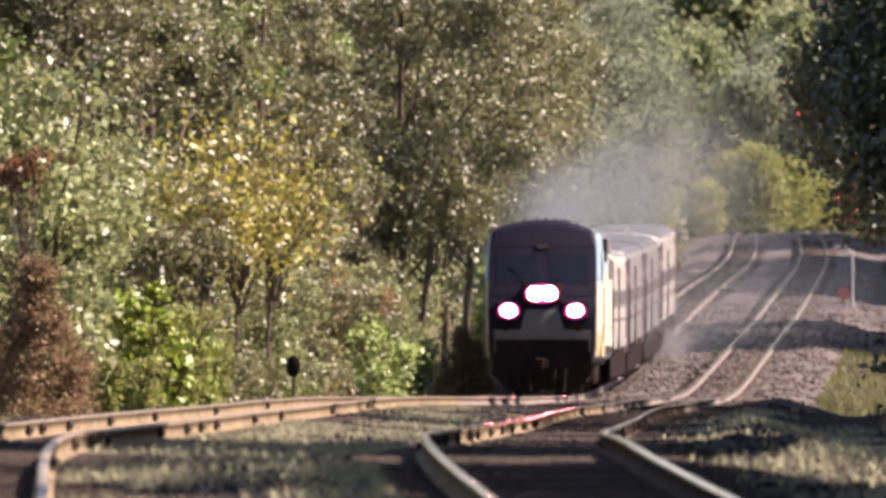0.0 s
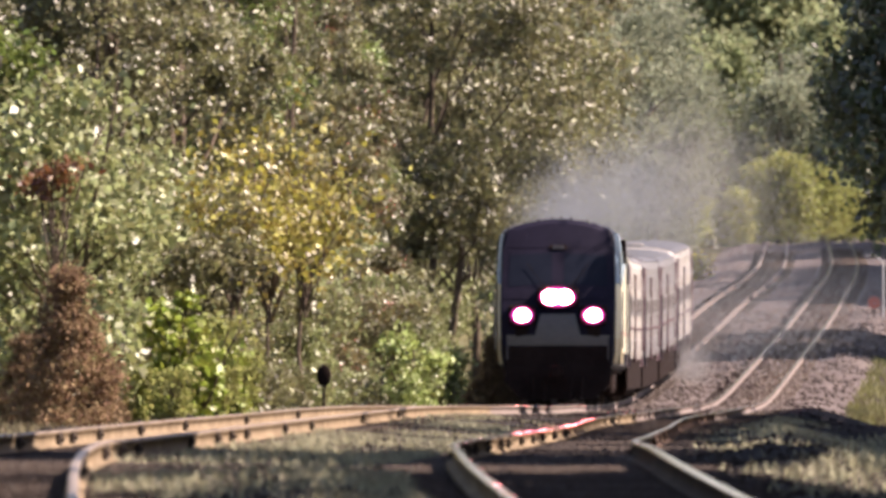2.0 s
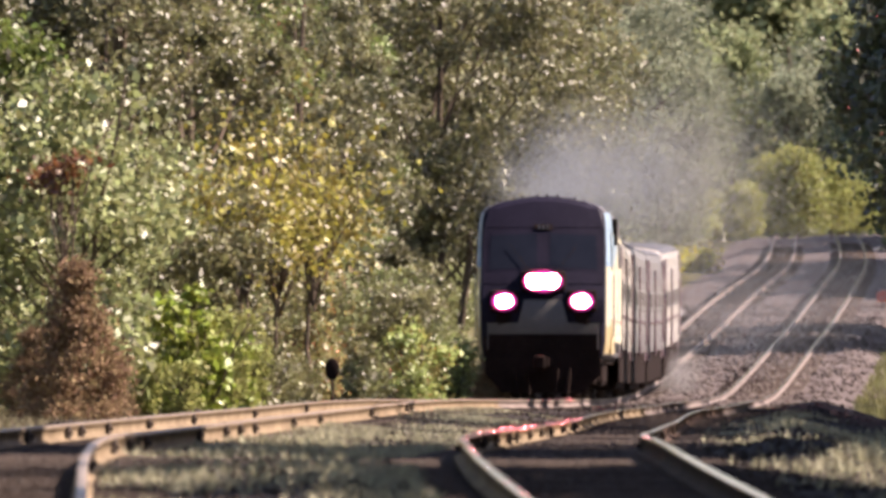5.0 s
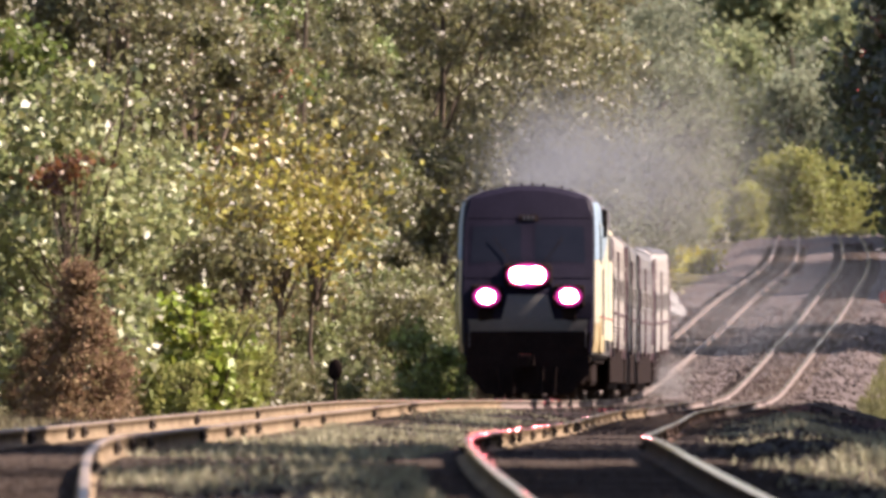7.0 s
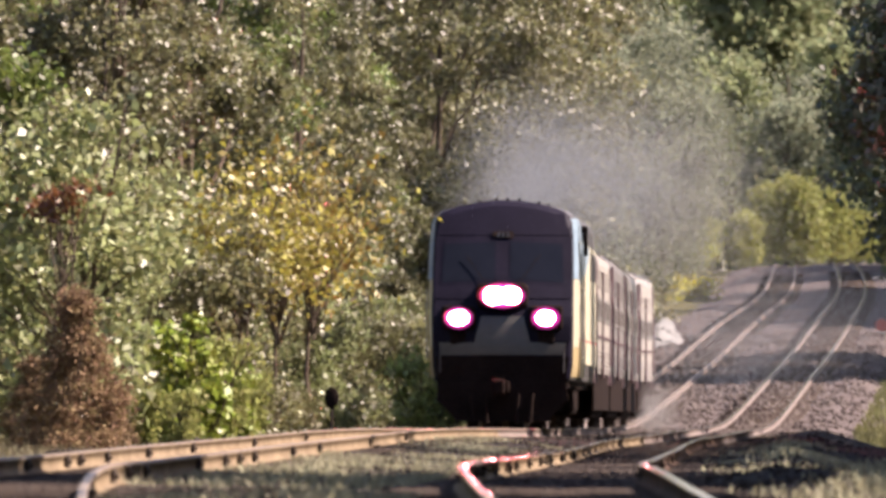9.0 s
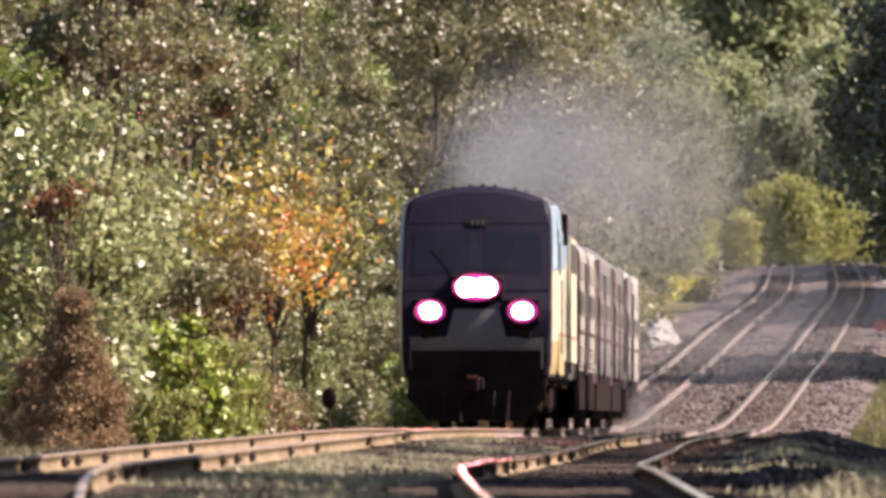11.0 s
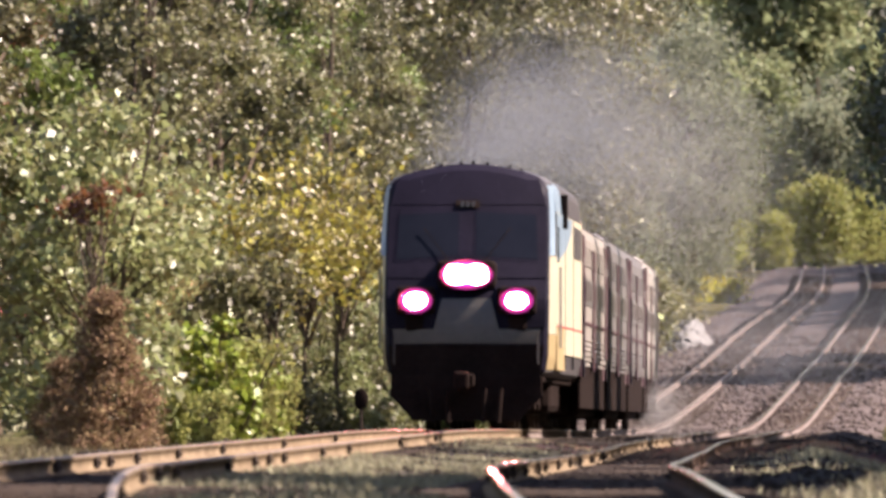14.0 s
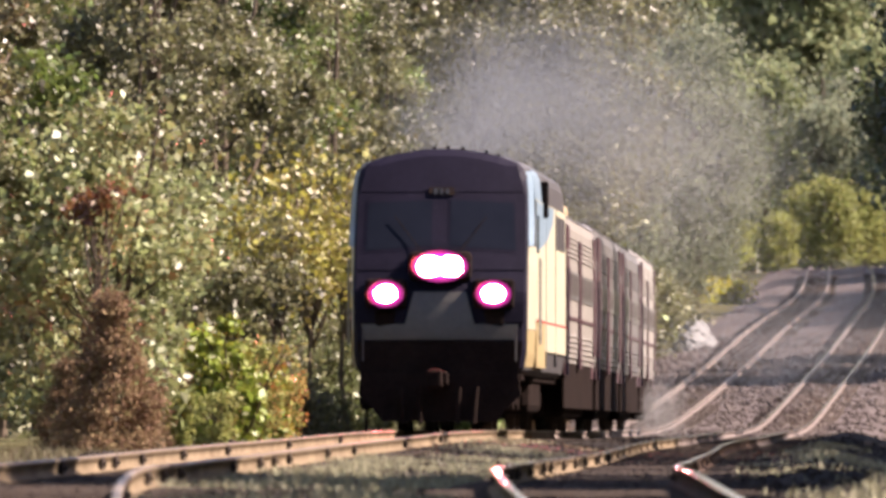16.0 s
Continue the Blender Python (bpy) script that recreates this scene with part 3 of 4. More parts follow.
def build_weeds():
    """Dry grass along the wood edge and the verges."""
    n = 46000
    d = 340 * (820 / 340) ** rng.random(n)
    u = np.where(rng.random(n) < 0.75, rng.normal(-9.2, 0.9, n), rng.normal(6.8, 1.0, n))
    u = np.where(u > -4, np.maximum(u, 4.6), np.minimum(u, -7.6))
    p = np.stack([mid_x(d) + u, K * d, ground_z(u, d) - 0.03], 1)
    h = rng.uniform(0.12, 0.5, n) * (0.6 + 0.4 * (d > 430))
    lean = rng.normal(0, 0.25, (n, 3)) * h[:, None]
    lean[:, 2] = h
    w = rng.normal(0, 1, (n, 3)) * np.array([1, 1, 0])
    w = w / np.linalg.norm(w, axis=1)[:, None] * 0.018
    v = np.stack([p - w, p + w, p + lean * 0.6 + w * 0.7, p + lean * 1.0], 1).reshape(-1, 3)
    tagged(np_part("dry_grass", v, np.arange(4 * n).reshape(-1, 4), M_WEED), "tall dry tan grass at the foot of the wood", "grass", kind="stuff")


# ---- the train ----
def loft(rings, close_start=True, close_end=True, bm=None):
    bm = bm or bmesh.new()
    rows = [[bm.verts.new(p) for p in r] for r in rings]
    n = len(rows[0])
    for a, b in zip(rows, rows[1:]):
        for k in range(n):
            bm.faces.new((a[k], a[(k + 1) % n], b[(k + 1) % n], b[k]))
    if close_start:
        bm.faces.new(rows[0])
    if close_end:
        bm.faces.new(rows[-1])
    return bm


def mirror(half):
    """A closed outline from its right half, bottom to top."""
    return half + [(-x, z) for x, z in reversed(half) if x > 0]


LOCO_HALF = [(1.30, 0.95), (1.44, 1.05), (1.49, 1.35), (1.51, 2.4), (1.5, 3.6), (1.485, 4.1), (1.46, 4.4), (1.41, 4.55), (1.3, 4.655), (1.0, 4.765), (0.6, 4.85), (0.3, 4.89), (0, 4.9)]
LOCO_L = 21.0


def face_y(z):
    """How far the locomotive's face stands back at a height."""
    if z < 2.35:
        return 0.12 + 0.10 * ((z - 1.5) / 0.85) ** 2 * (z > 1.5)
    return 0.22 + (z - 2.35) * 0.55


def panel(corners, off, name, material, parent, label="", nx=6, nz=5):
    """A plate laid on the raked face; corners (x, z): bottom left, bottom right, top right, top left."""
    bm = bmesh.new()
    front, back = [], []
    for j in range(nz + 1):
        v = j / nz
        fr, ba = [], []
        for i in range(nx + 1):
            u = i / nx
            lo = [corners[0][k] * (1 - u) + corners[1][k] * u for k in (0, 1)]
            hi = [corners[3][k] * (1 - u) + corners[2][k] * u for k in (0, 1)]
            x, z = lo[0] * (1 - v) + hi[0] * v, lo[1] * (1 - v) + hi[1] * v
            y = face_y(z) + 0.10 * (x / 1.45) ** 2
            fr.append(bm.verts.new((x, y - off, z)))
            ba.append(bm.verts.new((x, y + 0.06, z)))
        front.append(fr)
        back.append(ba)
    for j in range(nz):
        for i in range(nx):
            for g, flip in ((front, 0), (back, 1)):
                q = [g[j][i], g[j][i + 1], g[j + 1][i + 1], g[j + 1][i]]
                bm.faces.new(q[::-1] if flip else q)
    edge = [(0, i) for i in range(nx)] + [(j, nx) for j in range(nz)] + [(nz, i) for i in range(nx, 0, -1)] + [(j, 0) for j in range(nz, 0, -1)]
    for a, b in zip(edge, edge[1:] + edge[:1]):
        bm.faces.new((front[a[0]][a[1]], front[b[0]][b[1]], back[b[0]][b[1]], back[a[0]][a[1]]))
    return part(name, bm, material, parent, label)


def disc(name, x, z, y, rx, rz, depth, material, parent, label=""):
    bm = bmesh.new()
    bmesh.ops.create_cone(bm, cap_ends=True, segments=24, radius1=1, radius2=0.9, depth=1,
                          matrix=Matrix.Translation((x, y, z)) @ Matrix.Diagonal((rx, depth, rz, 1)) @ Matrix.Rotation(radians(90), 4, "X"))
    return part(name, bm, material, parent, label)


def hood(x, z, y, rx, rz, parent):
    """A short tube round a lamp, added to keep its light off the nose."""
    n = 28

    def ring(y, k):
        return [(x + rx * k * math.cos(2 * math.pi * a / n), y, z + rz * k * math.sin(2 * math.pi * a / n)) for a in range(n)]
    bm = loft([ring(y + 0.05, 1.0), ring(y - 0.2, 1.0), ring(y - 0.2, 1.05), ring(y + 0.05, 1.05)], False, False)
    part("hood", bm, M_BLACK, parent, "black hood added to stop lamp spill")


def side_plate(name, y0, y1, z0, z1, x, material, parent, label="", slant=0.0):
    """A thin plate on both flanks."""
    for s in (1, -1):
        bm = bmesh.new()
        pts = [(y0, z0), (y1, z0), (y1, z1), (y0 + slant, z1)]
        rings = [[(s * (x + o), y, z) for y, z in pts] for o in (-0.03, 0.012)]
        part(name, loft(rings), material, parent, label)


def bogie(parent, y, wheel_r, spread, half=1.0):
    """A bogie's frame and its wheelsets; returns the wheelsets."""
    bm = box(-half - 0.12, -half + 0.08, y - spread - 0.6, y + spread + 0.6, wheel_r - 0.15, wheel_r + 0.25, 0.05)
    box(half - 0.08, half + 0.12, y - spread - 0.6, y + spread + 0.6, wheel_r - 0.15, wheel_r + 0.25, 0.05, bm)
    box(-half, half, y - 0.25, y + 0.25, wheel_r - 0.1, wheel_r + 0.2, 0.03, bm)
    for s in (-1, 1):
        for k in (-1, 1):
            rod((s * (half + 0.14), y + k * spread * 0.45, wheel_r - 0.05), (s * (half + 0.14), y + k * spread * 0.45, wheel_r + 0.4), 0.1, bm=bm)
            box(s * (half + 0.1) - 0.1, s * (half + 0.1) + 0.1, y + k * spread - 0.16, y + k * spread + 0.16, wheel_r - 0.16, wheel_r + 0.16, 0.03, bm)
    part("bogie_frame", bm, M_BLACK, parent, "grimy black bogie frame")
    sets = []
    for k in (-1, 1):
        bm = rod((-0.85, 0, 0), (0.85, 0, 0), 0.09)
        for s in (-1, 1):
            rod((s * 0.68, 0, 0), (s * 0.82, 0, 0), wheel_r, seg=28, bm=bm)
            rod((s * 0.66, 0, 0), (s * 0.69, 0, 0), wheel_r + 0.028, seg=28, bm=bm)
            for a in range(6):
                w = radians(60 * a)
                rod((s * 0.82, 0.6 * wheel_r * math.cos(w), 0.6 * wheel_r * math.sin(w)), (s * 0.835, 0.6 * wheel_r * math.cos(w), 0.6 * wheel_r * math.sin(w)), 0.07, seg=8, bm=bm)
        ws = part("wheelset", bm, M_BAR, parent, "worn steel wheelset")
        ws.location = (0, y + k * spread, wheel_r)
        sets.append((ws, y + k * spread, wheel_r))
    return sets


def build_loco():
    loco = thing("diesel_locomotive", "dark-nosed diesel locomotive with cream and pale blue flanks and lit headlights", "locomotive")
    outline = mirror(LOCO_HALF)

    def ring(y, fac=1.0, lean=1.0):
        return [(x * fac, y + lean * (face_y(z) + 0.10 * (x / 1.45) ** 2), (z - 2.4) * fac + 2.4) for x, z in outline]
    face = [[(x * f, face_y((z - 2.4) * f + 2.4) + 0.10 * (x * f / 1.45) ** 2, (z - 2.4) * f + 2.4) for x, z in outline] for f in (0.05, 0.3, 0.6, 0.85, 0.95)]
    body = [[(x, face_y(z) + 0.10 * (x / 1.45) ** 2 + 0.1, z) for x, z in outline]]
    body += [[(x * 1.06, 2.2 + k * (LOCO_L - 2.4) / 6, z) for x, z in outline] for k in range(7)]
    part("cab_face", loft(face + body[:1]), M_NAVY, loco, "dark navy cab face")
    body[0] = [(x, y + 0.004, z) for x, y, z in body[0]]
    part("body", loft(body), M_DARKGREY, loco, "sooty grey carbody and roof")
    # face, bottom to top
    panel([(-1.36, 0.98), (1.36, 0.98), (1.43, 1.54), (-1.43, 1.54)], 0.02, "lower_nose", M_BLACK, loco, "black lower nose")
    panel([(-1.3, 1.57), (1.3, 1.57), (1.36, 1.84), (-1.36, 1.84)], 0.025, "nose_stripe", M_NOSE, loco, "grey nose stripe")
    panel([(-0.66, 1.6), (0.66, 1.6), (0.45, 2.4), (-0.45, 2.4)], 0.05, "nose_door", M_NOSE, loco, "grey nose door")
    panel([(-1.45, 1.87), (-0.66, 1.87), (-0.5, 2.75), (-1.46, 2.75)], 0.03, "nose_panel", M_NAVY, loco, "dark navy nose panel")
    panel([(0.66, 1.87), (1.45, 1.87), (1.46, 2.75), (0.5, 2.75)], 0.03, "nose_panel", M_NAVY, loco, "dark navy nose panel")
    panel([(-1.47, 2.78), (1.47, 2.78), (1.45, 4.12), (-1.45, 4.12)], 0.03, "cab_front", M_NAVY, loco, "navy cab front", 10, 6)
    panel([(-1.43, 4.14), (1.43, 4.14), (1.3, 4.6), (-1.3, 4.6)], 0.03, "cab_brow", M_NAVY, loco, "navy brow above the windscreen", 10, 4)
    for s in (-1, 1):
        c = [(0.16, 3.2), (1.3, 3.12), (1.26, 3.95), (0.16, 4.0)]
        c = c if s > 0 else [(-x, z) for x, z in (c[1], c[0], c[3], c[2])]
        g = [(0.12, 3.15), (1.34, 3.07), (1.3, 4.0), (0.12, 4.05)]
        g = g if s > 0 else [(-x, z) for x, z in (g[1], g[0], g[3], g[2])]
        fr = panel(g, 0.036, "windscreen_frame", M_NAVY, loco, "dark window surround")
        panel(c, 0.042, "windscreen", M_GLASS, fr, "dark reflecting glass")
        wip = rod((s * 0.35, face_y(3.15) - 0.1, 3.12), (s * 0.8, face_y(3.7) - 0.06, 3.72), 0.008, seg=6)
        part("wiper", wip, M_BLACK, fr)
        # ditch lamp above a black block standing in for the step's dark opening
        y = face_y(2.28)
        b = part("ditch_light", box(s * 0.93 - 0.36, s * 0.93 + 0.36, y - 0.1, y + 0.2, 2.11, 2.62, 0.06), M_BLACK, loco, "ditch lamp housing")
        # added glowing rings imitate the bloom; the lens is oversized for it too
        disc("bezel", s * 0.93, 2.36, y - 0.12, 0.31, 0.235, 0.03, M_BLOOM, b, "dim pink outer ring standing in for lamp bloom")
        disc("reflector", s * 0.93, 2.36, y - 0.13, 0.25, 0.19, 0.03, M_GLOW, b, "glowing pink ring standing in for lamp bloom")
        hood(s * 0.93, 2.36, y - 0.1, 0.32, 0.24, b)
        disc("lens", s * 0.93, 2.36, y - 0.145, 0.205, 0.155, 0.02, M_LENS, b, "blazing lens whose red-tinted light clips to white")
        part("step_recess", box(s * 0.93 - 0.2, s * 0.93 + 0.2, y - 0.07, y + 0.1, 1.78, 2.1, 0.08), M_BLACK, loco, "black block standing in for the dark step opening")
        # grab irons and hoses
        part("handrail", rod((s * 1.32, 0.02, 1.2), (s * 1.32, 0.02, 1.75), 0.02, seg=6), M_DARKGREY, loco)
        for k in range(2):
            part("brake_hose", rod((s * (0.35 + 0.3 * k), -0.15, 0.75), (s * (0.32 + 0.28 * k), -0.2, 0.12), 0.045, seg=8), M_BLACK, loco, "hanging rubber brake hose")
    y = face_y(2.75)
    hb = part("headlight", box(-0.55, 0.55, y - 0.14, y + 0.3, 2.56, 3.1, 0.1), M_BLACK, loco, "twin headlight housing")
    # the same pink bloom rings round the twin headlight
    disc("bezel", 0, 2.84, y - 0.16, 0.49, 0.275, 0.03, M_BLOOM, hb, "dim pink outer ring standing in for lamp bloom")
    disc("reflector", 0, 2.84, y - 0.17, 0.44, 0.225, 0.03, M_GLOW, hb, "glowing pink ring standing in for lamp bloom")
    hood(0, 2.84, y - 0.14, 0.5, 0.28, hb)
    for s in (-1, 1):
        disc("lens", s * 0.17, 2.84, y - 0.185, 0.23, 0.18, 0.02, M_LENS, hb, "blazing lens whose red-tinted light clips to white")
    # number board: plain bars
    nb = panel([(-0.22, 4.08), (0.22, 4.08), (0.22, 4.22), (-0.22, 4.22)], 0.06, "number_board", M_BLACK, loco)
    for k in range(3):
        part("marking", box(-0.13 + 0.1 * k, -0.07 + 0.1 * k, face_y(4.15) - 0.09, face_y(4.15) - 0.065, 4.1, 4.2), M_BANDGREY, nb, "grey bar")
    # pilot, coupler
    bm = loft([[(-w, y, z), (w, y, z), (w, y + 0.35, z), (-w, y + 0.35, z)] for w, y, z in
               ((1.36, 0.02, 1.0), (1.4, 0.02, 0.62), (1.18, 0.03, 0.4), (0.98, 0.03, 0.16))])
    part("pilot", bm, M_BLACK, loco, "black snow plough pilot")
    bm = box(-0.16, 0.16, -0.55, 0.2, 0.78, 1.02, 0.04)
    box(-0.2, 0.08, -0.75, -0.45, 0.72, 1.06, 0.06, bm)
    part("coupler", bm, M_BLACK, loco, "heavy steel knuckle coupler")
    # flanks
    side_plate("flank_skirt", 2.21, 7.5, 1.1, 1.9, 1.6, M_YELLOW, loco, "lower flank coloured yellow for its golden reflection")
    side_plate("rear_skirt", 7.52, 20.6, 1.4, 1.9, 1.6, M_WHITE, loco, "cream lower flank stained with soot")
    side_plate("flank_panel", 2.21, 20.6, 1.93, 4.02, 1.595, M_WHITE, loco, "cream flank panel")
    heights, widths = [z for x, z in LOCO_HALF if x > 1.3], [x for x, z in LOCO_HALF if x > 1.3]

    def cab_side(name, material, label, low, high, edge):
        """A painted band on the cab's side, between the face and the carbody; edge: how far back its foot slants."""
        for s in (1, -1):
            skins = []
            for o in (-0.015, 0.014):
                front, back = [], []
                for j in range(8):
                    z = low + (high - low) * j / 7
                    w = float(np.interp(z, heights, widths))
                    front.append((s * (w + o), face_y(z) + 0.26, z))
                    back.append((s * (w * 1.06 + o), 2.2 - edge * (1 - j / 7), z))
                skins.append(front + back[::-1])
            part(name, loft(skins), material, loco, label)
    cab_side("cab_side_blue", M_BLUE, "pale blue cab side", 3.2, 4.5, 1.1)
    for s in (1, -1):
        skins = []
        for o in (-0.02, 0.014):
            rows = [(s * (float(np.interp(z, heights, widths)) * 1.06 + o), z) for z in (4.03, 4.2, 4.35, 4.45, 4.54)]
            skins.append([(x, 2.21, z) for x, z in rows] + [(x, 6.4 - 1.2 * (z - 4.03), z) for x, z in reversed(rows)])
        part("cab_upper_side", loft(skins), M_BLUE, loco, "pale blue upper cab side")
    cab_side("cab_side_cream", M_WHITE, "cream cab side", 1.75, 3.19, 0.0)
    cab_side("cab_side_skirt", M_YELLOW, "cab skirt coloured yellow for its golden reflection", 1.1, 1.74, 0.0)
    for s in (1, -1):
        wedge = [(2.25, 3.1), (5.0, 3.2), (9.0, 3.4), (12.0, 3.7), (13.0, 4.0), (2.25, 4.0)]
        part("flank_wedge", loft([[(s * (1.6 + o), y, z) for y, z in wedge] for o in (-0.02, 0.016)]), M_BLUE, loco, "pale blue wedge on the flank")
    side_plate("red_line", 2.3, 20.6, 1.9, 1.935, 1.605, M_RED, loco, "thin red line")
    side_plate("cab_window", 2.6, 3.5, 3.1, 3.75, 1.61, M_GLASS, loco, "dark cab side window")
    for k in range(3):
        side_plate("grille", 14.2 + 2.0 * k, 15.8 + 2.0 * k, 3.3, 3.9, 1.608, M_DARKGREY, loco, "dark radiator grille")
    for k in range(2):
        side_plate("panel_seam", 8 + 6 * k, 8.05 + 6 * k, 1.15, 4.0, 1.606, M_DARKGREY, loco, "dark panel joint")
    for s in (-1, 1):
        bm = rod((s * 1.67, 2.3, 1.5), (s * 1.67, 2.3, 3.0), 0.022, seg=6)
        rod((s * 1.67, 2.65, 1.5), (s * 1.67, 2.65, 3.0), 0.022, seg=6, bm=bm)
        part("grab_iron", bm, M_SILVER, loco)
        bm = box(s * 1.64 - 0.07, s * 1.64 + 0.07, 6.1, 6.2, 3.75, 4.4, 0.03)
        part("mirror", bm, M_BLACK, loco, "dark folded side mirror")
    # roof
    for x, y, h in ((-0.55, 3.0, 0.1), (-0.2, 3.4, 0.1), (0.05, 2.9, 0.1), (0.3, 3.2, 0.1), (0.72, 3.0, 0.12), (0.92, 3.4, 0.12), (-0.9, 3.3, 0.1)):
        z = 4.88 - 0.17 * x * x
        bm = box(x - 0.03, x + 0.03, y - 0.04, y + 0.04, z - 0.06, z + h * 0.6, 0.01)
        rod((x, y - 0.12, z + h * 0.6), (x, y + 0.06, z + h * 0.6), 0.035, 0.02, 8, bm)
        part("roof_lug", bm, M_BLACK, loco, "small dark roof fitting")
    part("roof_hatch", box(-0.95, 0.95, 9, 19.5, 4.6, 4.86, 0.08), M_DARKGREY, loco, "sooty roof hatch")
    part("exhaust_stack", box(-0.5, 0.5, 11.2, 12.4, 4.8, 4.98, 0.04), M_BLACK, loco, "sooty exhaust stack")
    part("fuel_tank", box(-1.35, 1.35, 7.5, 13.2, 0.3, 1.0, 0.15), M_BLACK, loco, "black belly fuel tank")
    part("underframe", box(-1.4, 1.4, 0.6, 20.7, 0.86, 1.02, 0.03), M_BLACK, loco, "black underframe")
    sets = bogie(loco, 4.2, 0.51, 1.4) + bogie(loco, 16.8, 0.51, 1.4)
    return loco, sets


CAR_L = 25.9
CAR_HALF = [(1.3, 0.95), (1.47, 1.05), (1.55, 1.45), (1.575, 2.2), (1.57, 3.3), (1.555, 3.7), (1.5, 3.9), (1.32, 4.02), (0.85, 4.1), (0.35, 4.13), (0, 4.14)]


def build_car(steel, roofing, label, rise):
    car = thing("passenger_car", label, "passenger car", "cars of the train")
    half = [(x, z + rise * (z > 3.4)) for x, z in CAR_HALF]
    outline = mirror(half)
    part("body", loft([[(x * f, y, (z - 2.2) * f + 2.2) for x, z in outline] for y, f in ((0.35, 0.93), (0.5, 0.98), (0.7, 1), (9, 1), (17, 1), (25, 1), (25.2, 0.98), (25.4, 0.93))]), steel, car, "fluted stainless body")
    roof = mirror([(1.48, 3.86 + rise)] + [(x * 1.01, z + 0.02) for x, z in half if z > 3.85 + rise])
    part("roof", loft([[(x, y, z) for x, z in roof] for y in (0.75, 13, 24.95)]), roofing, car, "weathered metal roof")
    heights, widths = [z for x, z in CAR_HALF if x > 1.2], [x for x, z in CAR_HALF if x > 1.2]
    for z in [1.2 + 0.1 * k for k in range(7)] + [3.3 + 0.09 * k for k in range(5)]:
        for s in (-1, 1):
            x = float(np.interp(z, heights, widths))
            part("flute", rod((s * x, 0.8, z), (s * x, 24.9, z), 0.026, seg=6), steel, car)
    side_plate("stripe", 0.8, 24.9, 2.1, 2.16, 1.58, M_MAROON, car, "dull maroon stripe")
    # maroon painted over the car ends stands in for the shaded gaps
    for y0, y1 in ((0.72, 3.2), (22.9, 25.0)):
        for z0, z1, x in ((1.05, 1.5, 1.52), (1.5, 2.2, 1.58), (2.2, 3.1, 1.585), (3.1, 3.75 + rise, 1.575)):
            side_plate("end_panel", y0, y1, z0, z1 - 0.004, x, M_MAROON, car, "dark maroon panel standing in for the shaded gap between cars")
    side_plate("side_door", 10.4, 12.2, 1.2, 3.65, 1.592, M_MAROON, car, "dark maroon upright band on the side")
    for y0, y1 in ((3.5, 10.2), (12.4, 22.6)):
        side_plate("window_band", y0, y1, 2.5, 3.02, 1.583, M_BANDGREY, car, "grey window band")
    for k in range(9):
        y = 3.8 + 2.05 * k + 0.6 * (k > 2)
        side_plate("window", y, y + 1.45, 2.58, 2.96, 1.59, M_SMOKED, car, "smoked carriage window")
    side_plate("door", 1.0, 1.9, 1.05, 3.05, 1.595, M_NAVY, car, "dark vestibule door")
    for y in (0.0, 25.4):
        part("diaphragm", box(-0.62, 0.62, y, y + 0.5, 1.0, 3.4, 0.08), M_BLACK, car, "black end bellows")
    part("underframe", box(-1.42, 1.42, 5.2, 20.6, 0.25, 0.97, 0.1), M_BLACK, car, "black underfloor equipment")
    # black plates added in place of the shaded dark below the car
    for s in (-1, 1):
        part("side_skirt", box(s * 1.5 - 0.03, s * 1.5 + 0.03, 1.2, 24.4, 0.42, 1.3, 0.02), M_BLACK, car, "black plate added for the dark mass below the car")
    part("roof_vent", box(-0.4, 0.4, 3, 4.2, 4.05 + rise, 4.25 + rise, 0.06), steel, car, "bright metal roof vent")
    bogie(car, 3.6, 0.46, 1.25)
    bogie(car, 22.3, 0.46, 1.25)
    return car


def puff(name, label, seed, sx, sy, sz, count, size, material):
    gen = np.random.default_rng(seed)
    c = gen.normal(0, 1, (9, 3)) * np.array([sx, sy, sz]) * 0.6
    k = gen.integers(0, 9, count)
    pts = c[k] + gen.normal(0, 0.55, (count, 3)) * np.array([sx, sy, sz])
    ob = np_part(name, *leaves_at(pts, size, 0, gen), material)
    return tagged(ob, label, "smoke", "exhaust plume", "stuff")


def build_haze():
    """Flecks added over the far grade as air haze, to lift its dark tones."""
    for seed, d, u, n in ((71, 730, -0.5, 60000), (72, 860, 1.0, 60000)):
        haze = puff("hanging_haze", "cloud of flecks standing in for air haze over the far grade", seed, 3.6, 14.0, 1.3, n, 0.02, M_SMOKE)
        x, y, z = on_ground(u, d)
        haze.matrix_basis = pose(x, y, z + 2.2)


def build_dead_tree():
    gen = np.random.default_rng(51)
    tree = thing("dead_tree", "slender leafless tree with one long bowed limb", "tree")
    bm = bmesh.new()
    limb(bm, (0, 0, -0.3), (0.1, 0, 7.4), 0.08, 0.03, gen, 0.04, 7)
    part("trunk", bm, M_BARK, tree)
    bm = bmesh.new()
    last = np.array([0.08, 0, 6.6])
    for k in range(1, 10):
        a = k / 9
        nxt = np.array([0.08 + 2.0 * a, -5.2 * a ** 0.7, 6.55 - 0.5 * math.sin(a * 2.2) + 0.85 * a * a])
        rod(last, nxt, 0.06 - 0.04 * (a - 0.11), 0.06 - 0.04 * a, 7, bm)
        last = nxt
    part("limb", bm, M_BARK, tree)
    d = 520.0
    x = at_pix(478, d)
    tree.matrix_basis = pose(x, K * d, float(ground_z(x - mid_x(d), d)))


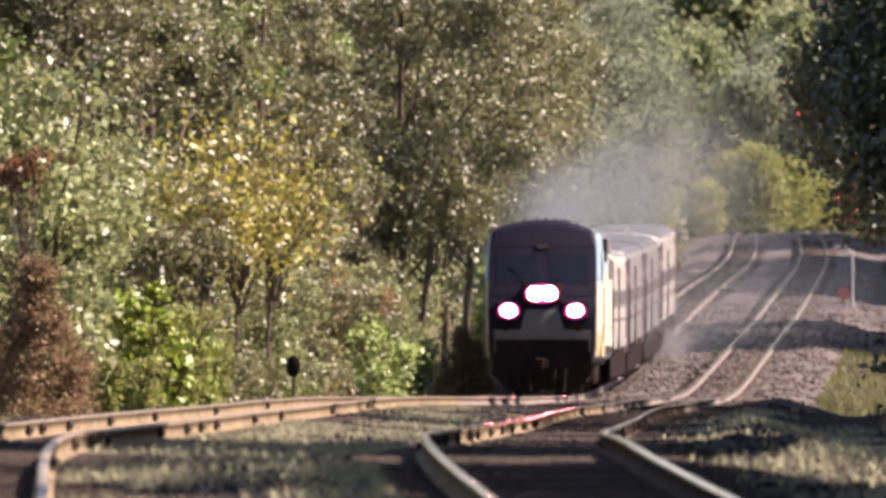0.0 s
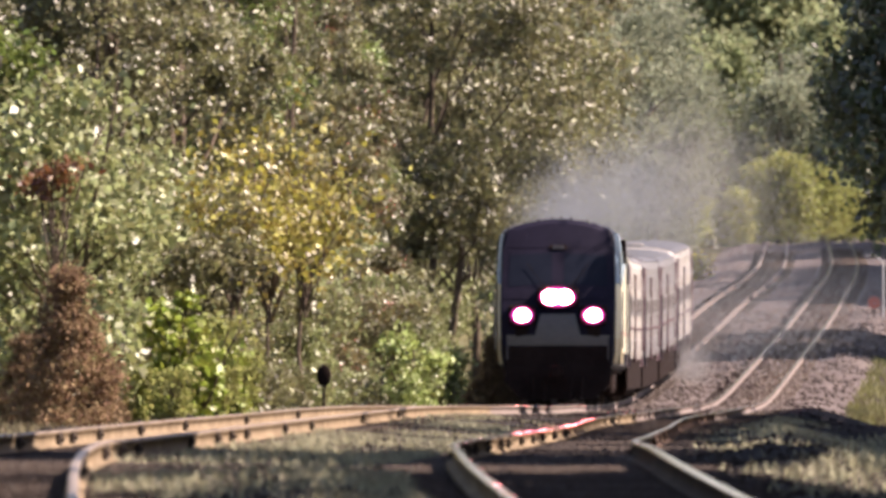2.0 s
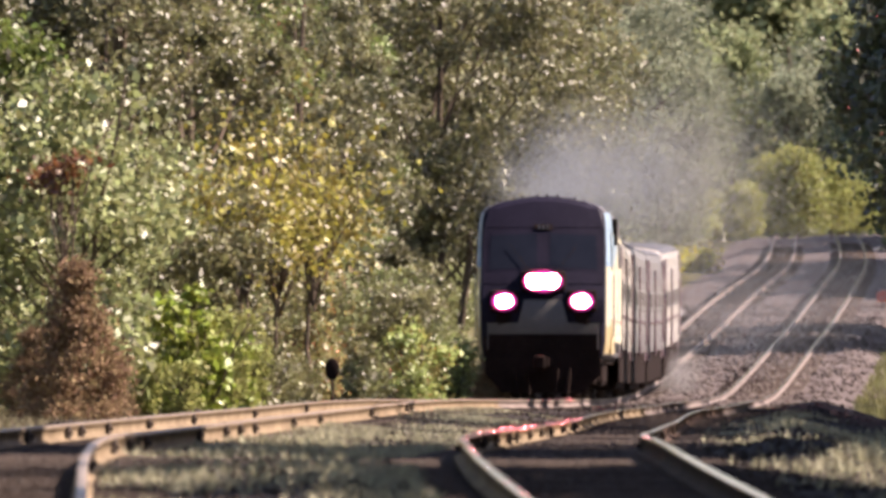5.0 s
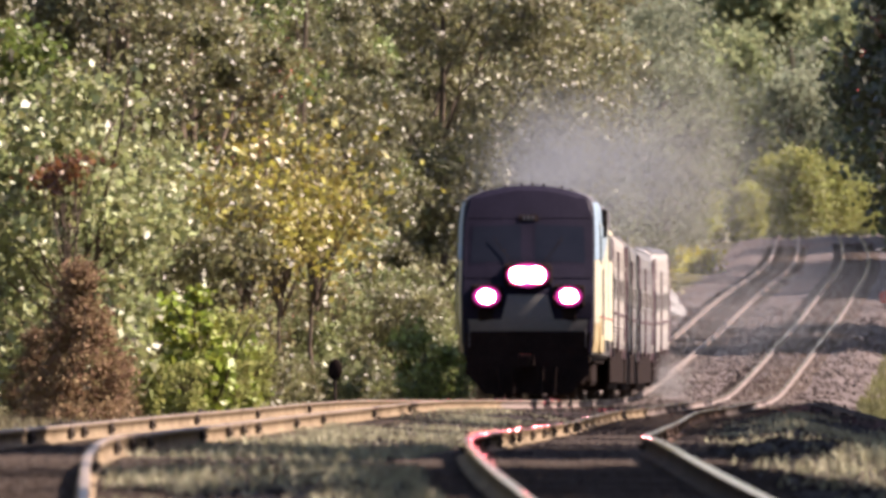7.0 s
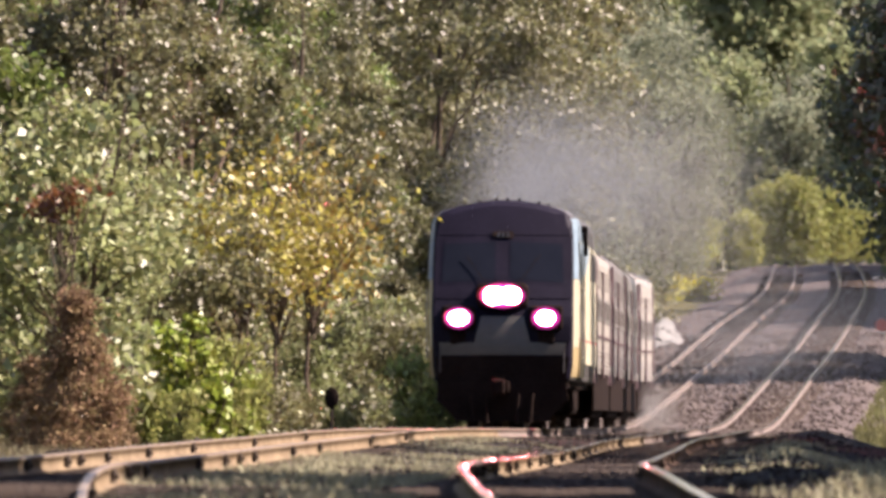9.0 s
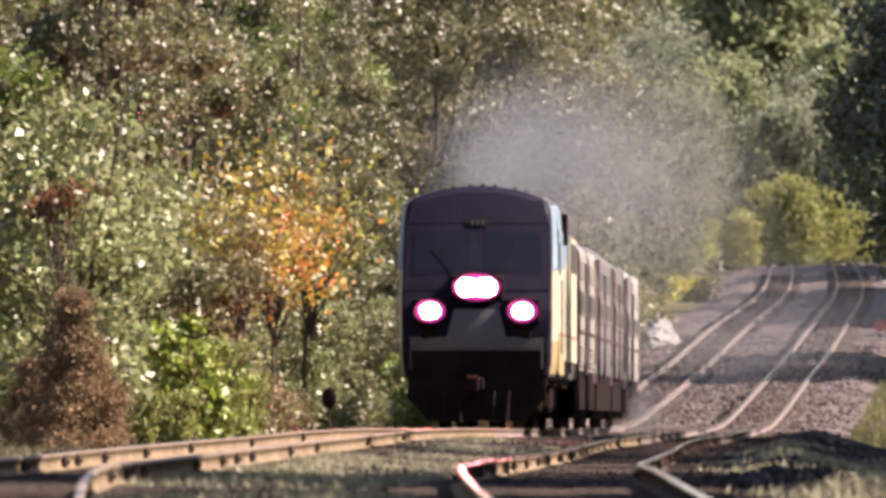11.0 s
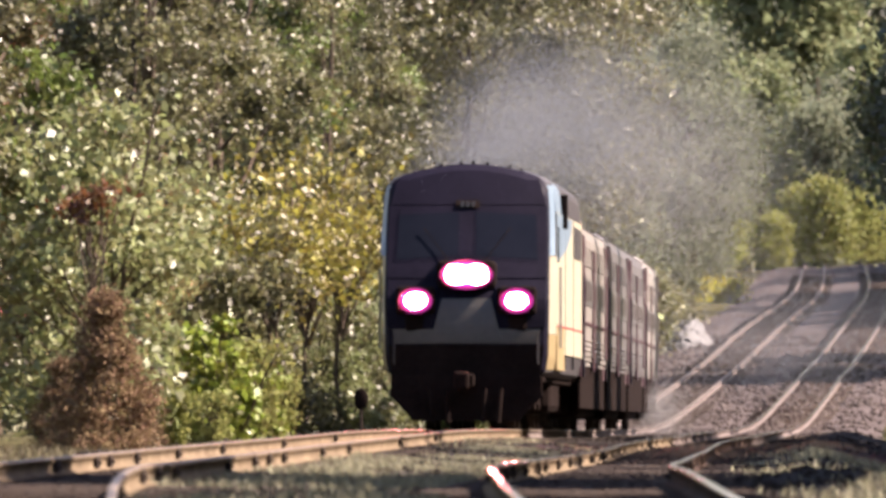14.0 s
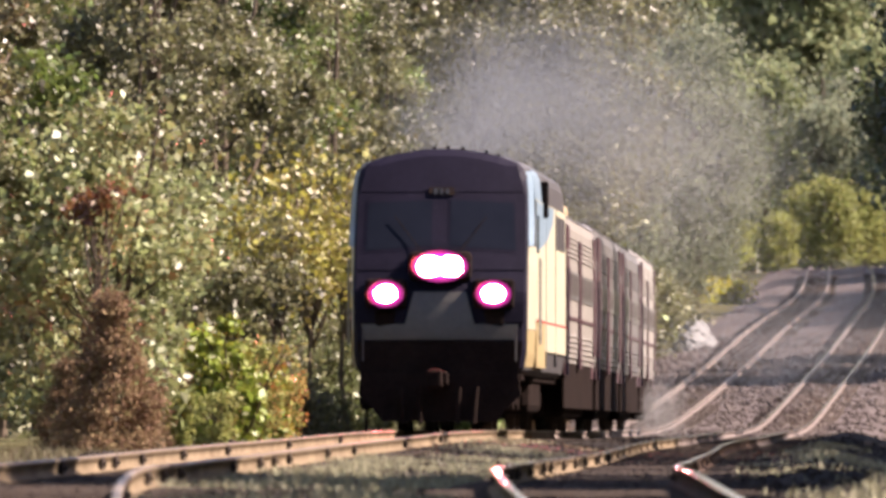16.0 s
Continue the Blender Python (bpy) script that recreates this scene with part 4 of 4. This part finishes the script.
def build_marker():
    post = thing("track_marker", "dark oval marker on a thin post by the rails", "marker post")
    d = 402.0
    x, y = at_pix(593, d), K * d
    z = float(ground_z(x - mid_x(d), d))
    part("post", rod((0, 0, -0.3), (0, 0, 0.75), 0.03), M_BAR, post)
    bm = bmesh.new()
    bmesh.ops.create_uvsphere(bm, u_segments=16, v_segments=10, radius=1, matrix=Matrix.Translation((0, 0, 0.7)) @ Matrix.Diagonal((0.13, 0.05, 0.2, 1)))
    part("plate", bm, M_BLACK, post, "dark oval plate")
    post.matrix_basis = pose(x, y, z)
    d = 925.0
    sign = thing("red_sign", "small round faded red target beside the far track", "sign")
    part("post", rod((0, 0.03, -0.3), (0, 0.03, 0.6), 0.03), M_BAR, sign)
    bm = rod((0, -0.02, 0.62), (0, 0.01, 0.62), 0.26, seg=24)
    part("plate", bm, M_SIGNRED, sign, "faded red disc")
    x = at_pix(1567, d)
    sign.matrix_basis = pose(x, K * d, float(ground_z(x - mid_x(d), d)))
    mast = thing("trackside_mast", "pale metal post with a curved bracket beside the far track", "post")
    part("pole", rod((0, 0, -0.3), (0, 0, 2.35), 0.06, 0.05), M_MARK, mast)
    bm = bmesh.new()
    last = Vector((0, 0, 2.3))
    for k in range(1, 9):
        a = k / 8
        nxt = Vector((-0.75 * a, 0, 2.3 + 0.28 * math.sin(a * 2.2)))
        rod(last, nxt, 0.04, seg=8, bm=bm)
        last = nxt
    part("bracket", bm, M_MARK, mast, "curved pale bracket")
    x = at_pix(1583, d)
    mast.matrix_basis = pose(x, K * d, float(ground_z(x - mid_x(d), d)))


def build_heap():
    """A pale mound added for the bright patch left of the far track."""
    gen = np.random.default_rng(61)
    n, m = 28, 14
    v, d = [(0.25, 0, 1.25)], 925.0
    for j in range(1, m + 1):
        r = j / m
        for i in range(n):
            a = 2 * math.pi * i / n
            rr = 1.05 * r * (1 + 0.12 * math.sin(3 * a + 1) + 0.05 * gen.normal())
            v.append((rr * math.cos(a) + 0.25 * (1 - r), 1.6 * rr * math.sin(a), 1.25 * (1 - r * r) ** 1.2 + 0.015 * gen.normal() * (r < 1) - 0.1 * (r == 1)))
    bm = bmesh.new()
    vs = [bm.verts.new(p) for p in v]
    for i in range(n):
        k = (i + 1) % n
        bm.faces.new((vs[0], vs[1 + i], vs[1 + k]))
        for j in range(m - 1):
            a = 1 + j * n
            bm.faces.new((vs[a + i], vs[a + n + i], vs[a + n + k], vs[a + k]))
    heap = part("spoil_mound", bm, M_HEAP, None)
    x = at_pix(1168, d)
    heap.matrix_basis = pose(x, K * d, float(ground_z(x - mid_x(d), d)))
    tagged(heap, "pale grey mound added for a bright patch beside the far track", "mound")


def build_tufts():
    """Low weeds in clumps between and beside the tracks, pale in place of sunlit streaks."""
    m = 130
    c = rng.random((m, 2))
    cd = 148 * (400 / 148) ** c[:, 0]
    cu = np.where(c[:, 1] < 0.4, rng.uniform(-3.1, -1.3, m), rng.uniform(1.9, 4.6, m))
    n = 46000
    k = rng.integers(0, m, n)
    d = cd[k] + rng.normal(0, 1.1, n)
    u = np.clip(cu[k] + rng.normal(0, 0.35, n), -3.4, 5.2)
    u = np.where(abs(u) < 1.2, 1.2 * np.sign(u), u)
    p = np.stack([mid_x(d) + u, K * d, ground_z(u, d) - 0.01], 1)
    h = rng.uniform(0.03, 0.13, n)
    lean = rng.normal(0, 0.5, (n, 3)) * h[:, None]
    lean[:, 2] = h
    w = rng.normal(0, 1, (n, 3)) * np.array([1, 1, 0])
    w = w / np.linalg.norm(w, axis=1)[:, None] * 0.011
    v = np.stack([p - w, p + w, p + lean * 0.6 + w * 0.7, p + lean], 1).reshape(-1, 3)
    tagged(np_part("track_weeds", v, np.arange(4 * n).reshape(-1, 4), M_STREAKWEED), "low weeds between the tracks, pale to stand in for sunlit streaks", "weeds", kind="stuff")


def build_verge():
    """Short yellow-green grass on the right-hand verge."""
    n = 14000
    d = rng.uniform(545, 830, n)
    u = 3.3 + 5.0 * rng.random(n) ** 1.2
    p = np.stack([mid_x(d) + u, K * d, ground_z(u, d) - 0.03], 1)
    h = rng.uniform(0.12, 0.42, n)
    lean = rng.normal(0, 0.3, (n, 3)) * h[:, None]
    lean[:, 2] = h
    w = rng.normal(0, 1, (n, 3)) * np.array([1, 1, 0])
    w = w / np.linalg.norm(w, axis=1)[:, None] * 0.03
    v = np.stack([p - w, p + w, p + lean * 0.6 + w * 0.7, p + lean], 1).reshape(-1, 3)
    tagged(np_part("verge_grass", v, np.arange(4 * n).reshape(-1, 4), M_VERGE), "short yellow-green grass on the railway verge", "grass", kind="stuff")


build_ground()
build_track(0.0, "right-hand railway track of rusty rails on dark wooden ties")
build_track(-SPACING, "left-hand railway track of tan sunlit rails with dark bars for shadow bands")
LOCO, WHEELS = build_loco()
LIGHT_CAR = build_car(M_STEEL, M_DULLSTEEL, "pale fluted stainless steel passenger car behind the locomotive", 0.12)
# this car's side colour is darkened in place of tree shade
DARK_CAR = build_car(M_DULLSTEEL, M_DARKGREY, "dark-roofed passenger car with steel sides darkened for tree shade", 0.2)
TALL_CAR = build_car(M_STEEL, M_DARKGREY, "tall dark-roofed passenger car with pale steel sides", 0.28)
CARS = [LIGHT_CAR, DARK_CAR, copy_thing(DARK_CAR, pose(0, 0, 0)), TALL_CAR]
# dome added on the roof only to throw an orange sun glint
dome_bm = bmesh.new()
bmesh.ops.create_uvsphere(dome_bm, u_segments=24, v_segments=14, radius=0.5, matrix=Matrix.Translation((0.75, 16, 4.22)) @ Matrix.Diagonal((1, 1.6, 0.8, 1)))
part("roof_dome", dome_bm, M_GLINT, CARS[0], "brass-coloured dome added to make the sun glint on the roof", smooth=True)
PLUME = []
for seed, y, h, side, n in ((41, 110, 2.0, 1.0, 16000), (42, 155, 2.6, 1.6, 16000)):
    PLUME.append((puff("lingering_smoke", "faint grey exhaust haze hanging over the grade", seed, 2.6, 12.0, 2.0, 3 * n, 0.02, M_DUST), y, h, side))
for seed, y, h, side, s in ((1, 13, 0.5, 0.0, 0.6), (2, 18, 1.0, 0.3, 0.8), (3, 26, 1.5, 0.3, 1.0), (4, 36, 1.9, 0.2, 1.2), (5, 48, 2.2, 0.3, 1.4), (6, 60, 2.4, 0.5, 1.6), (7, 72, 2.3, 0.8, 1.9), (8, 86, 2.2, 1.2, 2.2)):
    PLUME.append((puff("exhaust_smoke", "thin blue-grey diesel exhaust drifting above the train", seed, 1.0 * s, 5.0, 0.75 * s, int(22000 * s), 0.0165, M_SMOKE), y, h, side))
DUST = [(puff("trackside_dust", "pale dust swirling behind the train", 31, 0.6, 6, 0.45, 14000, 0.018, M_DUST), 106.0, 0.5)]
build_trees()
build_shrubs()
build_weeds()
build_haze()
build_dead_tree()
build_marker()
build_heap()
build_verge()
build_tufts()
build_stones()


# ---- what moves ----
def front_at(t):
    return K * (626 - 17.75 * t + 0.1875 * t * t)


def riding(y, length):
    x0, x1 = float(mid_x(y / K)), float(mid_x((y + length) / K))
    z0, z1 = float(top_z(y / K)), float(top_z((y + length) / K))
    return pose(x0 - SPACING, y, z0, math.degrees(math.atan2(z1 - z0, length)), 0, -math.degrees(math.atan2(x1 - x0, length)))


def motions():
    times = [k * 0.5 for k in range(33)]
    walk(LOCO, [(t, riding(front_at(t), LOCO_L)) for t in times])
    for ws, y, r in WHEELS:
        walk(ws, [(k / 30, pose(0, y, r, math.degrees((front_at(k / 30) - front_at(0)) / r) % 360)) for k in range(481)])
    for k, car in enumerate(CARS):
        walk(car, [(t, riding(front_at(t) + LOCO_L + 0.3 + k * (CAR_L + 0.1), CAR_L)) for t in times])
    for k, (ob, y, h, side) in enumerate(PLUME):
        rows = []
        for t in times:
            d = front_at(t) + y
            rows.append((t, pose(float(mid_x(d / K)) - SPACING + side + 0.15 * math.sin(0.7 * t + k), d, float(top_z(d / K)) + 4.7 + h * (0.55 + 0.5 * t / 16), 4 * math.sin(0.5 * t + k), 3 * math.cos(0.6 * t + k), 0)))
        walk(ob, rows)
    for ob, y, h in DUST:
        rows = []
        for t in times:
            d = front_at(t) + y
            rows.append((t, pose(float(mid_x(d / K)) - SPACING + 2.0, d, float(top_z(d / K)) + h, 0, 3 * math.sin(t), 0)))
        walk(ob, rows)


motions()
